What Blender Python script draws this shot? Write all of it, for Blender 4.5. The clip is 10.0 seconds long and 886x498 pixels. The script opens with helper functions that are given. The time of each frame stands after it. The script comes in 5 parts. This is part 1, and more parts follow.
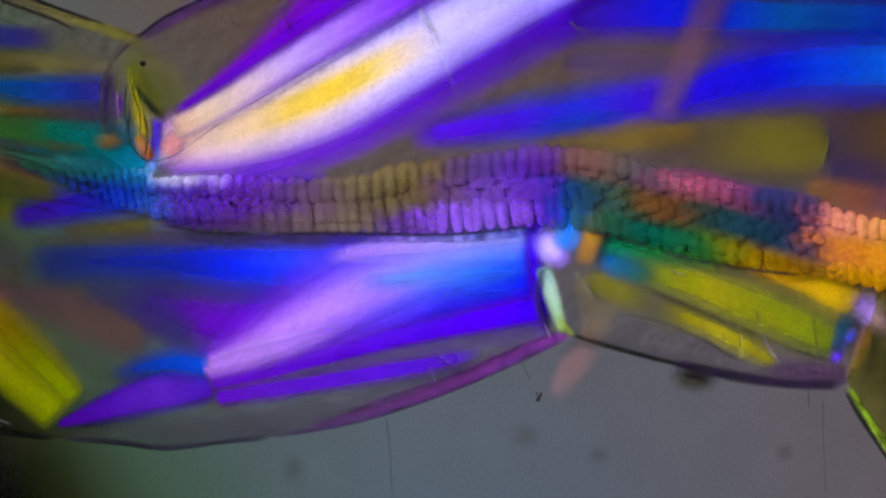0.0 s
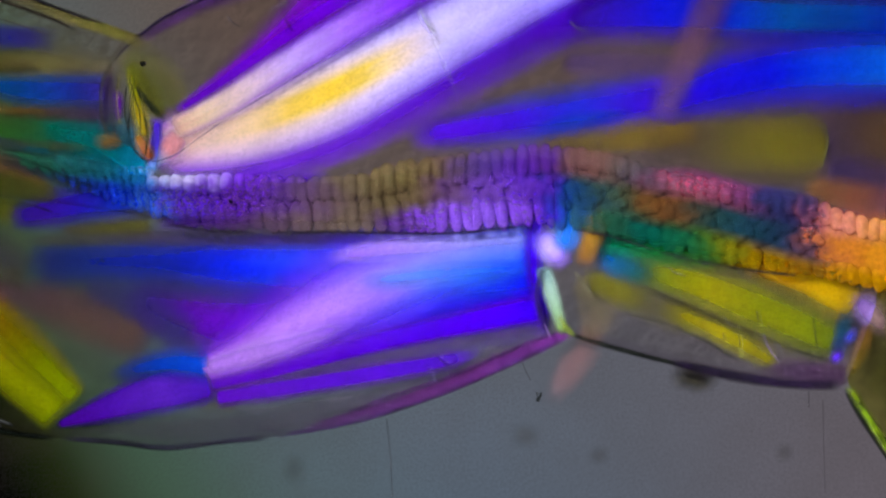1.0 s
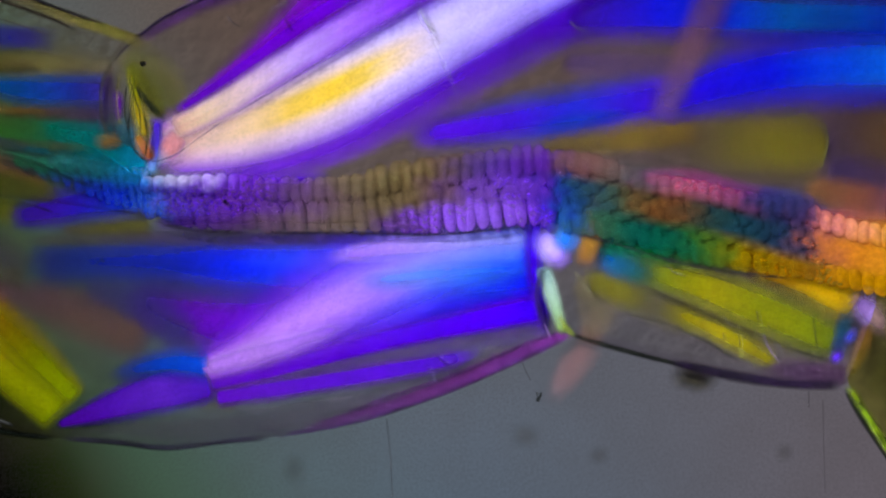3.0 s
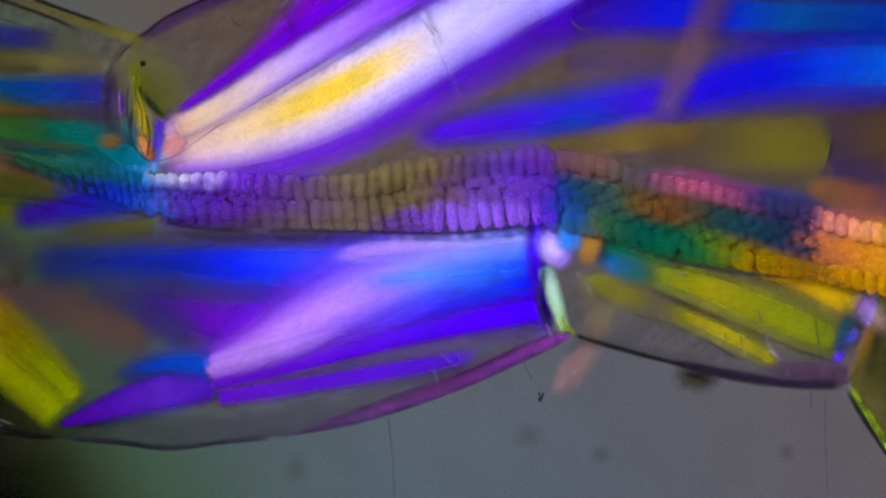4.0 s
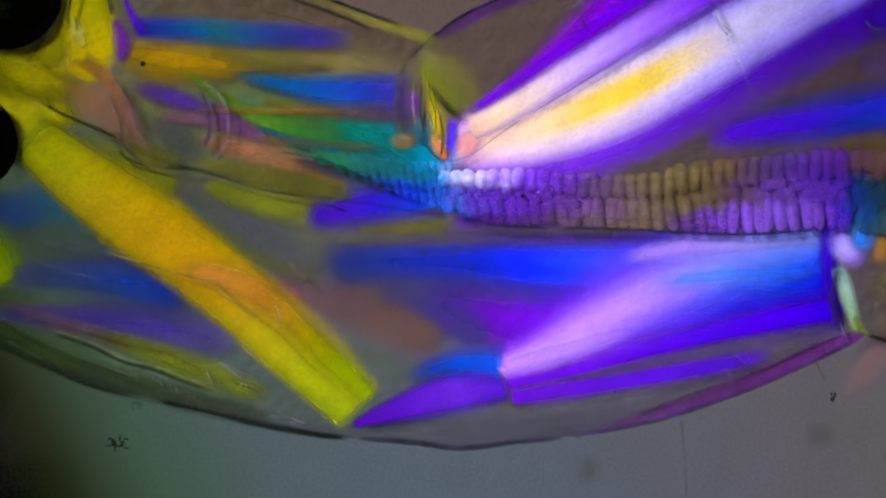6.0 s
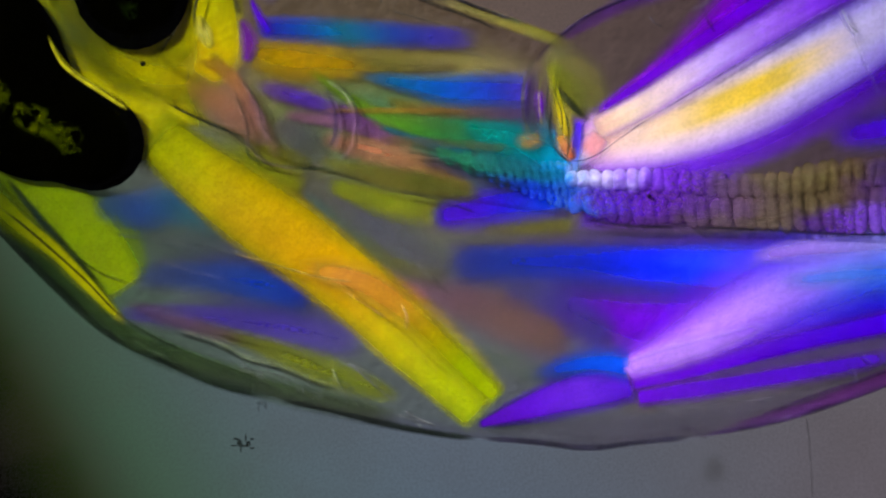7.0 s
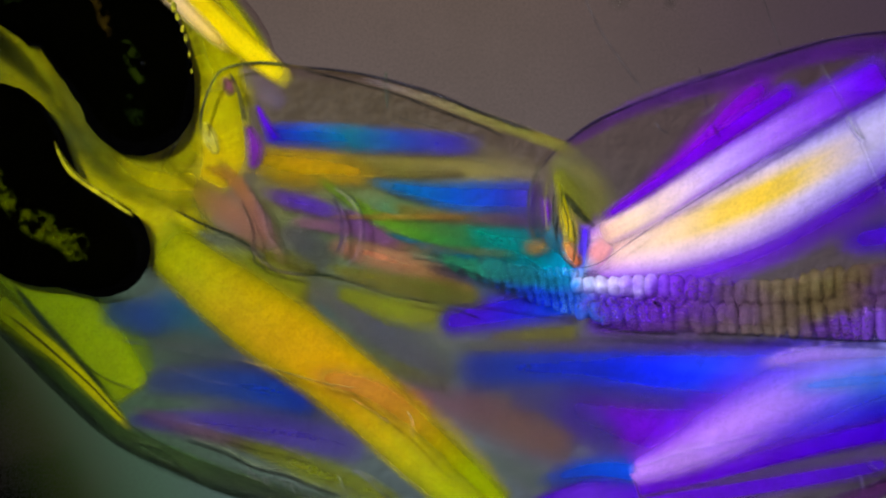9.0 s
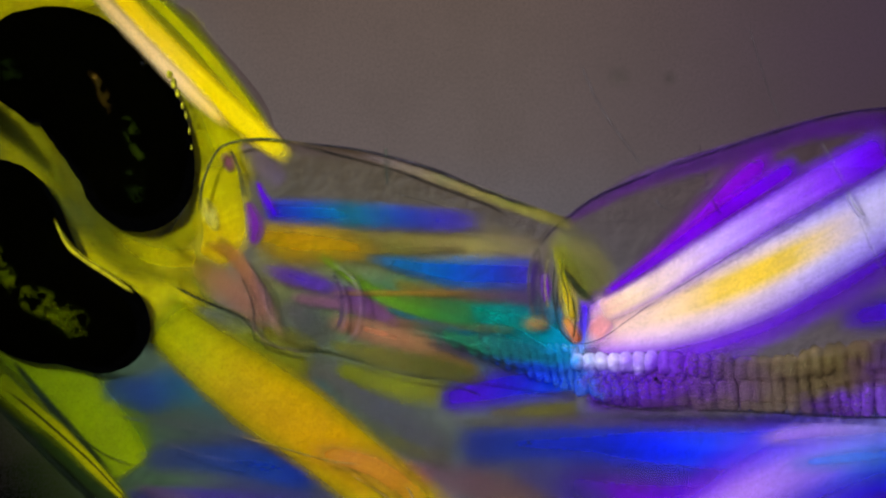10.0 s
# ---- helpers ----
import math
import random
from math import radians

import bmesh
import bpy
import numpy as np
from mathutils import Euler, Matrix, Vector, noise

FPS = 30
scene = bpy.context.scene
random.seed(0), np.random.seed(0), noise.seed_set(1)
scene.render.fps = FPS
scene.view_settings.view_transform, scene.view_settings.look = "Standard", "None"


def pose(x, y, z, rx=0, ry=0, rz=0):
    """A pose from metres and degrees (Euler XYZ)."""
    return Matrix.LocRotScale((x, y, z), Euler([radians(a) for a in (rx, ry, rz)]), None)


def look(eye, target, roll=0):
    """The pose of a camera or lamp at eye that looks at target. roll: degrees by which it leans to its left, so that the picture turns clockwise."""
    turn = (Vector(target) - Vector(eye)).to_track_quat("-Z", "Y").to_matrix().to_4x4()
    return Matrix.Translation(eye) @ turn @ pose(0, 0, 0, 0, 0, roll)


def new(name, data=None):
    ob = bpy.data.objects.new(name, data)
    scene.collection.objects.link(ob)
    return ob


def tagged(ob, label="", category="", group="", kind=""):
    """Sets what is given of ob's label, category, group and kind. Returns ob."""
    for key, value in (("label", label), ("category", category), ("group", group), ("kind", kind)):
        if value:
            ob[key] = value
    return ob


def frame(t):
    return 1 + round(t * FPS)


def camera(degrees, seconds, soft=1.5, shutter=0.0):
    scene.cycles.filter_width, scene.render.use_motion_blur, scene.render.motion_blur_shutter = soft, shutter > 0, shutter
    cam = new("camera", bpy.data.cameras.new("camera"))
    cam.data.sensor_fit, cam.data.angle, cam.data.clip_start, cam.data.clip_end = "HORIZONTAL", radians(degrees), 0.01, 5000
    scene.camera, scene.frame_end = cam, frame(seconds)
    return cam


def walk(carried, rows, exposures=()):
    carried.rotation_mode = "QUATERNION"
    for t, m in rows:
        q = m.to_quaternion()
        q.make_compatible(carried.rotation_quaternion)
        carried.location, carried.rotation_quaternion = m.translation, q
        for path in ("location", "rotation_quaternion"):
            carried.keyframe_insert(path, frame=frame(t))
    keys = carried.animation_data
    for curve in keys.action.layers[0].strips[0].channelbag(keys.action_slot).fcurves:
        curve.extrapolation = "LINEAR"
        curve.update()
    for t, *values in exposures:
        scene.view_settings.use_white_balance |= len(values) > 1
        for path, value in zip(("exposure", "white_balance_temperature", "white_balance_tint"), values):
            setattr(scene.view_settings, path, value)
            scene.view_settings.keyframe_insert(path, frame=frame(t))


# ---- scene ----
import colorsys
PX = 1.5e-6            # one step of the plan, in metres
FAR = 29940 * PX       # the lens stands this far over the plane of focus

# ---- camera: a microscope that stands still over a sliding stage ----
cam = camera(3.0, 10.0, soft=2.2)
walk(cam, [(0, pose(0, 0, FAR)), (10, pose(0, 0, FAR))])
scene.cycles.transparent_max_bounces = 48

# ---- light ----
world = bpy.data.worlds.new("dim_room")
scene.world = world
world.use_nodes = True
world.node_tree.nodes["Background"].inputs["Color"].default_value = (0.9, 0.95, 1.0, 1)
world.node_tree.nodes["Background"].inputs["Strength"].default_value = 0.03
# added lamp above: stands in for light that really comes through from below
spot_data = bpy.data.lights.new("added_oblique_lamp", "SPOT")
spot_data.energy = 0.0415
spot_data.color = (0.885, 0.97, 1.19)
spot_data.spot_size, spot_data.spot_blend = radians(7.8), 1.0
spot_data.shadow_soft_size = 0.0012
spot = new("added_oblique_lamp", spot_data)
# aimed right of centre so that its falloff dims the left side
spot.matrix_world = look((-0.0085, 0.0075, 0.024), (0.00022, 0.00014, 0))


# ---- small tools ----
def lin(c):
    """A colour given in 0..255 display values, as linear light."""
    out = []
    for a in c:
        a = a / 255
        out.append(a / 12.92 if a <= 0.04045 else ((a + 0.055) / 1.055) ** 2.4)
    return (*out, 1)


def at(X, Y, Z=0.0):
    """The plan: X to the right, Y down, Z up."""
    return Vector(((X - 784) * PX, (441 - Y) * PX, Z * PX))


def spline(pts, n):
    """n+1 points on a smooth curve through pts."""
    p = [np.array(a, float) for a in pts]
    if len(p) == 2:
        return [p[0] + (p[1] - p[0]) * i / n for i in range(n + 1)]
    p = [2 * p[0] - p[1]] + p + [2 * p[-1] - p[-2]]
    seg = [np.linalg.norm(p[i + 1][:2] - p[i][:2]) for i in range(1, len(p) - 2)]
    run = np.concatenate([[0], np.cumsum(seg)])
    out = []
    for i in range(n + 1):
        s = run[-1] * i / n
        k = min(int(np.searchsorted(run, s, side="right")) - 1, len(seg) - 1)
        f = (s - run[k]) / max(seg[k], 1e-9)
        a, b, c, d = p[k], p[k + 1], p[k + 2], p[k + 3]
        out.append(0.5 * (2 * b + (c - a) * f + (2 * a - 5 * b + 4 * c - d) * f * f + (3 * b - a - 3 * c + d) * f ** 3))
    return out


def mesh(name, verts, faces, uvs, mat, smooth=True):
    me = bpy.data.meshes.new(name)
    me.from_pydata(verts, [], faces)
    if uvs:
        layer = me.uv_layers.new(name="UVMap")
        for loop in me.loops:
            layer.data[loop.index].uv = uvs[loop.vertex_index]
    if smooth:
        me.polygons.foreach_set("use_smooth", [True] * len(me.polygons))
    me.materials.append(mat)
    me.update()
    return me


def part(name, me, parent, label=""):
    ob = new(name, me)
    ob.parent = parent
    if label:
        tagged(ob, label=label)
    return ob


def tube(name, rows, mat, ring=12, flat=0.35, cap=0.0, thick=None, rough=0.0, belly=0.0):
    """A flattened solid along rows of (X, Y, Z, half width)."""
    n = len(rows)
    verts, faces, uvs = [], [], []
    for i, (x, y, z, w) in enumerate(rows):
        a, b = rows[max(i - 1, 0)], rows[min(i + 1, n - 1)]
        tx, ty = b[0] - a[0], b[1] - a[1]
        k = math.hypot(tx, ty) or 1
        nx, ny = -ty / k, tx / k
        if cap:
            u = i / (n - 1)
            e = min(u, 1 - u) / cap
            if e < 1:
                w = w * math.sqrt(max(0.0, 1 - (1 - e) ** 2)) + 0.01
        h = min(w * flat, thick) if thick else w * flat
        for j in range(ring):
            g = 2 * math.pi * j / ring
            c, s = math.cos(g), math.sin(g)
            ww = w
            if rough:
                ww = w + rough * noise.noise((x * 0.06 + c * 1.5, y * 0.06, s * 2 + i * 0.11))
            deep = h if s >= 0 else max(h, min(0.3 * w, belly))
            verts.append(at(x + nx * c * ww, y + ny * c * ww, z + s * deep))
            uvs.append((i / (n - 1), (c + 1) / 2))
    for i in range(n - 1):
        for j in range(ring):
            q = (j + 1) % ring
            faces.append((i * ring + j, i * ring + q, (i + 1) * ring + q, (i + 1) * ring + j))
    faces.append(tuple(range(ring - 1, -1, -1)))
    faces.append(tuple((n - 1) * ring + j for j in range(ring)))
    return mesh(name, verts, faces, uvs, mat)


# ---- materials ----
class Nodes:
    def __init__(self, name):
        self.mat = bpy.data.materials.new(name)
        self.mat.use_nodes = True
        self.tree = self.mat.node_tree
        self.tree.nodes.clear()
        self.out = self.tree.nodes.new("ShaderNodeOutputMaterial")

    def put(self, socket, value):
        if isinstance(value, bpy.types.NodeSocket):
            self.tree.links.new(value, socket)
        else:
            socket.default_value = value

    def math(self, op, a, b=0.0, clamp=False):
        n = self.tree.nodes.new("ShaderNodeMath")
        n.operation, n.use_clamp = op, clamp
        self.put(n.inputs[0], a)
        self.put(n.inputs[1], b)
        return n.outputs[0]

    def smooth(self, value, lo, hi, a=0.0, b=1.0):
        n = self.tree.nodes.new("ShaderNodeMapRange")
        n.interpolation_type = "SMOOTHSTEP"
        self.put(n.inputs[0], value)
        for i, x in enumerate((lo, hi, a, b)):
            self.put(n.inputs[i + 1], x)
        return n.outputs[0]

    def mix(self, f, a, b, blend="MIX"):
        n = self.tree.nodes.new("ShaderNodeMix")
        n.data_type, n.blend_type = "RGBA", blend
        self.put(n.inputs[0], f)
        self.put(n.inputs[6], a)
        self.put(n.inputs[7], b)
        return n.outputs[2]

    def ramp(self, f, cols):
        cols = [c if len(c) == 2 else (i / max(len(cols) - 1, 1), c) for i, c in enumerate(cols)]
        n = self.tree.nodes.new("ShaderNodeValToRGB")
        n.color_ramp.interpolation = "EASE" if len(cols) < 3 else "B_SPLINE" if len(cols) > 12 else "LINEAR"
        while len(n.color_ramp.elements) < len(cols):
            n.color_ramp.elements.new(0.5)
        for e, (p, c) in zip(n.color_ramp.elements, cols):
            e.position, e.color = p, lin(c)
        self.put(n.inputs[0], f)
        return n.outputs[0]

    def uv(self):
        n = self.tree.nodes.new("ShaderNodeUVMap")
        n.uv_map = "UVMap"
        s = self.tree.nodes.new("ShaderNodeSeparateXYZ")
        self.tree.links.new(n.outputs[0], s.inputs[0])
        return s.outputs[0], s.outputs[1]

    def noise(self, x, y, z=0.0, scale=1.0, detail=3.0):
        c = self.tree.nodes.new("ShaderNodeCombineXYZ")
        for i, v in enumerate((x, y, z)):
            self.put(c.inputs[i], v)
        n = self.tree.nodes.new("ShaderNodeTexNoise")
        n.inputs["Scale"].default_value, n.inputs["Detail"].default_value = scale, detail
        self.tree.links.new(c.outputs[0], n.inputs["Vector"])
        return n.outputs["Fac"]

    def grain(self, cells, shift=0.0, detail=3.0):
        """Noise in the thing's own space, with cells of that many plan steps."""
        t = self.tree.nodes.new("ShaderNodeTexCoord")
        v = self.tree.nodes.new("ShaderNodeVectorMath")
        self.tree.links.new(t.outputs["Object"], v.inputs[0])
        v.inputs[1].default_value = (shift * PX, -shift * PX, 0)
        n = self.tree.nodes.new("ShaderNodeTexNoise")
        n.inputs["Scale"].default_value, n.inputs["Detail"].default_value = 1 / (cells * PX), detail
        self.tree.links.new(v.outputs[0], n.inputs["Vector"])
        return n.outputs["Fac"]

    def surface(self, colour, alpha=1.0, rough=0.6, gloss=0.15, bump=None, deep=0.2):
        p = self.tree.nodes.new("ShaderNodeBsdfPrincipled")
        self.put(p.inputs["Base Color"], colour)
        self.put(p.inputs["Alpha"], alpha)
        p.inputs["Roughness"].default_value = rough
        p.inputs["Specular IOR Level"].default_value = gloss
        if bump is not None:
            b = self.tree.nodes.new("ShaderNodeBump")
            b.inputs["Strength"].default_value, b.inputs["Distance"].default_value = deep, 4 * PX
            self.tree.links.new(bump, b.inputs["Height"])
            self.tree.links.new(b.outputs[0], p.inputs["Normal"])
        self.tree.links.new(p.outputs[0], self.out.inputs[0])
        return self.mat


serial = [0]


def vivid(c, k=1.12):
    """Interference colours are purer than paint: pushed away from their own grey."""
    if len(c) == 2:
        return (c[0], vivid(c[1], k))
    if c[2] > c[0] > c[1]:
        c = (c[0] * 0.98, c[1], c[2])
    g = 0.3 * c[0] + 0.55 * c[1] + 0.15 * c[2]
    return tuple(min(255, max(0, g + (a - g) * k)) for a in c)


WIDE = 1.55            # a bundle's thin margin reaches this far past its nominal half width


def fibre(core, mid=None, edge=None, alpha=0.95, soft=0.45, fade=(0.02, 0.1, 0.02, 0.1), streak=0.025, deep=0.45, axis=None):
    """Birefringent muscle: its colour runs along the bundle, from the core to the thin margins."""
    m = Nodes("muscle_fibre")
    serial[0] += 1
    u, v = m.uv()
    warp = m.noise(m.math("MULTIPLY", u, 1.6), m.math("MULTIPLY", v, 8.0), serial[0] * 3.7, 1.0)
    fine = m.noise(m.math("MULTIPLY", u, 3.0), m.math("MULTIPLY", v, 38.0), serial[0] * 1.3, 1.0, 4.0)
    w = m.math("SUBTRACT", warp, 0.5)
    d = m.math("ABSOLUTE", m.math("SUBTRACT", m.math("MULTIPLY", v, 2.0 * WIDE), WIDE))
    d = m.math("ADD", d, m.math("MULTIPLY", w, 0.2))
    along = m.math("ADD", u, m.math("MULTIPLY", w, 0.14), True)
    c = m.ramp(along, [vivid(x) for x in core])
    if mid:
        c = m.mix(m.smooth(d, 0.05, 0.6), c, m.ramp(along, [vivid(x) for x in mid]))
    if axis:
        c = m.mix(m.smooth(d, 0.08, 0.42), m.ramp(along, [vivid(x) for x in axis]), c)
    if edge:
        c = m.mix(m.smooth(d, 0.35, 0.95), c, m.ramp(along, [vivid(x) for x in edge]))
    c = m.mix(m.smooth(fine, 0.35, 0.65, 0.0, streak * 2), c, (0, 0, 0.01, 1))
    c = m.mix(m.smooth(m.grain(60), 0.36, 0.68, 0.0, 0.07), c, (0.01, 0.0, 0.03, 1))
    c = m.mix(m.smooth(m.grain(5), 0.4, 0.7, 0.0, 0.13), c, (0.0, 0.0, 0.0, 1))
    soft = min(0.98, soft * 1.45)
    a = m.smooth(d, 1.0 - soft, 1.0 + min(0.4, soft * 0.6), alpha, 0.0)
    a = m.math("MULTIPLY", a, m.smooth(u, fade[0], fade[1]))
    a = m.math("MULTIPLY", a, m.smooth(u, 1.0 - fade[3], 1.0 - fade[2], 1.0, 0.0))
    a = m.math("MULTIPLY", a, 0.84)     # light crosses an upper and a lower face
    relief = m.math("ADD", m.math("MULTIPLY", fine, 0.9), m.math("MULTIPLY", m.grain(8), 0.25))
    return m.surface(c, a, 0.7, 0.0, relief, deep)


def plain(colour, alpha=1.0, cells=30, vary=0.25, rough=0.6, gloss=0.1, soft=0.0, tips=0.12, holes=False):
    m = Nodes("tissue")
    g = m.grain(cells)
    c = m.mix(m.smooth(g, 0.3, 0.7), lin([a * (1 - vary) for a in colour]), lin([min(255, a * (1 + vary)) for a in colour]))
    a = m.smooth(m.grain(cells * 0.7), 0.2, 0.6, alpha * 0.8, alpha) if alpha < 1 else 1.0
    if holes:
        a = m.smooth(m.grain(cells), 0.46, 0.56, 0.0, alpha)
    if soft:
        u, v = m.uv()
        d = m.math("ABSOLUTE", m.math("SUBTRACT", m.math("MULTIPLY", v, 2.0), 1.0))
        a = m.math("MULTIPLY", a, m.smooth(d, 1.0 - soft, 1.0, 1.0, 0.0))
        a = m.math("MULTIPLY", a, m.math("MULTIPLY", m.smooth(u, 0.0, tips), m.smooth(u, 1.0 - tips, 1.0, 1.0, 0.0)))
    return m.surface(c, a, rough, gloss)


def cuticle(tint, rim, haze=0.0003, front=None):
    """Clear body wall: it tints what lies behind, more where it curves away at its margins."""
    m = Nodes("clear_cuticle")
    u, v = m.uv()
    d = m.math("ABSOLUTE", m.math("SUBTRACT", m.math("MULTIPLY", v, 2.0), 1.0))
    k = m.smooth(d, 0.93, 1.0)
    g = m.math("ADD", m.smooth(m.grain(55), 0.3, 0.7, 0.0, 0.5), m.smooth(m.grain(6), 0.35, 0.65, 0.0, 0.5))
    # fine wrinkles of the skin: relief shading embossed into the tint
    fold = m.math("SUBTRACT", m.grain(20, 0.0, 4.0), m.grain(20, 4.0, 4.0))
    fold = m.math("ADD", fold, m.math("MULTIPLY", m.math("SUBTRACT", m.grain(70, 0.0, 1.0), m.grain(70, 7.0, 1.0)), 1.2))
    g = m.math("ADD", m.math("MULTIPLY", g, 0.6), m.smooth(fold, -0.22, 0.22, -0.7, 1.1))
    clear = m.tree.nodes.new("ShaderNodeBsdfTransparent")
    along = m.smooth(u, 0.42, 0.62)
    # thick and thin are only the darker and paler tint of that relief
    thick = m.mix(along, (*[a * 0.98 for a in front or tint], 1), (*[a * 0.98 for a in tint], 1))
    thin = m.mix(along, (*[min(1, a * 1.09) for a in front or tint], 1), (*[min(1, a * 1.09) for a in tint], 1))
    m.put(clear.inputs[0], m.mix(k, m.mix(g, thick, thin), (*rim, 1)))
    skin = m.tree.nodes.new("ShaderNodeBsdfGlossy")
    skin.inputs["Color"].default_value = (1, 0.95, 0.95, 1)
    skin.inputs["Roughness"].default_value = 0.55
    b = m.tree.nodes.new("ShaderNodeBump")
    b.inputs["Strength"].default_value, b.inputs["Distance"].default_value = 0.8, 6 * PX
    m.put(b.inputs["Height"], m.grain(16))
    m.put(skin.inputs["Normal"], b.outputs[0])
    mixer = m.tree.nodes.new("ShaderNodeMixShader")
    mixer.inputs[0].default_value = haze
    m.tree.links.new(clear.outputs[0], mixer.inputs[1])
    m.tree.links.new(skin.outputs[0], mixer.inputs[2])
    m.tree.links.new(mixer.outputs[0], m.out.inputs[0])
    return m.mat


# ---- microscope: illuminator under the stage, dusty glass over it ----
def illuminator():
    m = Nodes("lamp_field")
    u, v = m.uv()
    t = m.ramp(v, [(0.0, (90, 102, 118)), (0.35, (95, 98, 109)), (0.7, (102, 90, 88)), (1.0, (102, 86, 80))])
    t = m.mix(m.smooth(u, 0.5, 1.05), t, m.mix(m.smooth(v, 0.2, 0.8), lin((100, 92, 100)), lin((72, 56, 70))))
    # vignette painted into the glow: green, then black, towards the lower left
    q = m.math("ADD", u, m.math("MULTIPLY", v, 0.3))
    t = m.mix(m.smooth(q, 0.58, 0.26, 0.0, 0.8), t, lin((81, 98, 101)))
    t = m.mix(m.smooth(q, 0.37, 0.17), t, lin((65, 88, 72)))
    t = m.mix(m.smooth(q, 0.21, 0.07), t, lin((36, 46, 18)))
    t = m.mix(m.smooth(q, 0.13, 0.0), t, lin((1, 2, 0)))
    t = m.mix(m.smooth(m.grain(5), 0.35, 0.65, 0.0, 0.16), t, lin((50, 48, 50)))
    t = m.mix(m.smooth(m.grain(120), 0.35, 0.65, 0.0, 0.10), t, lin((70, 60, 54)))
    e = m.tree.nodes.new("ShaderNodeEmission")
    m.tree.links.new(t, e.inputs[0])
    m.tree.links.new(e.outputs[0], m.out.inputs[0])
    lamp = tagged(new("illuminator"), "square grey microscope illuminator glowing unevenly under the stage", "lamp")
    z, w, h = -900, 1568 / 2 * 1.03, 882 / 2 * 1.03
    n = 8
    verts, uvs, faces = [], [], []
    for j in range(n + 1):
        for i in range(n + 1):
            fx, fy = i / n * 3 - 1, j / n * 3 - 1
            verts.append(((fx * 2 - 1) * w * PX, (fy * 2 - 1) * h * PX, z * PX))
            uvs.append((fx, fy))
    for j in range(n):
        for i in range(n):
            a = j * (n + 1) + i
            faces.append((a, a + 1, a + n + 2, a + n + 1))
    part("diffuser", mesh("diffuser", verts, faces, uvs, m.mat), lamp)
    W, H = w * 3 * PX, h * 3 * PX
    bm = bmesh.new()
    bmesh.ops.create_cube(bm, size=1, matrix=Matrix.LocRotScale((0, 0, (z - 130) * PX), None, (2.1 * W, 2.1 * H, 240 * PX)))
    me = bpy.data.meshes.new("housing")
    bm.to_mesh(me)
    me.materials.append(plain((30, 30, 32), 1.0, 200))
    part("housing", me, lamp)
    return lamp


def glass(name):
    m = Nodes(name)
    p = m.tree.nodes.new("ShaderNodeBsdfPrincipled")
    p.inputs["Base Color"].default_value = (0.99, 1, 0.995, 1)
    p.inputs["Roughness"].default_value = 0.0
    p.inputs["IOR"].default_value = 1.12
    p.inputs["Transmission Weight"].default_value = 1.0
    m.tree.links.new(p.outputs[0], m.out.inputs[0])
    return m.mat


def plate(name, x, y, w, h, z0, z1, mat):
    bm = bmesh.new()
    a, b = at(x - w / 2, y + h / 2, z0), at(x + w / 2, y - h / 2, z1)
    bmesh.ops.create_cube(bm, size=1, matrix=Matrix.LocRotScale((a + b) / 2, None, b - a))
    bmesh.ops.bevel(bm, geom=bm.edges[:], offset=12 * PX, segments=2, affect="EDGES")
    me = bpy.data.meshes.new(name)
    bm.to_mesh(me)
    me.materials.append(mat)
    ob = new(name, me)
    ob.visible_shadow = False
    return ob


def lump(name, X, Y, Z, rx, ry, rz, mat, jag=0.35, seed=0, rings=6, seg=10):
    """An uneven little grain."""
    verts, faces = [], []
    for i in range(rings + 1):
        th = math.pi * i / rings
        for j in range(seg):
            ph = 2 * math.pi * j / seg
            d = Vector((math.sin(th) * math.cos(ph), math.sin(th) * math.sin(ph), math.cos(th)))
            k = 1 + jag * noise.noise(d * 1.7 + Vector((seed * 7.1, 0, 0)))
            verts.append(at(X + d.x * rx * k, Y + d.y * ry * k, Z + d.z * rz * k))
    for i in range(rings):
        for j in range(seg):
            q = (j + 1) % seg
            faces.append((i * seg + j, (i + 1) * seg + j, (i + 1) * seg + q, i * seg + q))
    return mesh(name, verts, faces, None, mat)


illuminator()
SLIDE = -75
slide = tagged(plate("glass_slide", 420, 330, 4200, 2600, SLIDE - 130, SLIDE, glass("slide_glass")),
               "clear thin glass slide on the moving stage", "glass slide")
window = tagged(plate("optics_window", 784, 441, 1900, 1200, 420, 450, glass("window_glass")),
                "clear flat glass window of the microscope optics with a dust speck", "glass window")
dust = tagged(new("dust_speck", lump("dust_speck", 261, 118, 453, 5, 5, 4, plain((6, 6, 4), 1.0), 0.4, 3)),
              "tiny black dust speck lying on the optics window", "dust")

# ---- the larva ----
larva = tagged(new("insect_larva"), "transparent aquatic insect larva, rainbow-coloured muscles, black air sacs, on glass", "insect larva")
A, L, U = (0, 0), (756, 0), (756, 323)     # where a list of plan points is counted from


def rows_of(pts, base, z, n):
    return [(p[0], p[1], z, max(p[2], 0.5)) for p in spline([(x - base[0], y - base[1], w) for x, y, w in pts], n)]


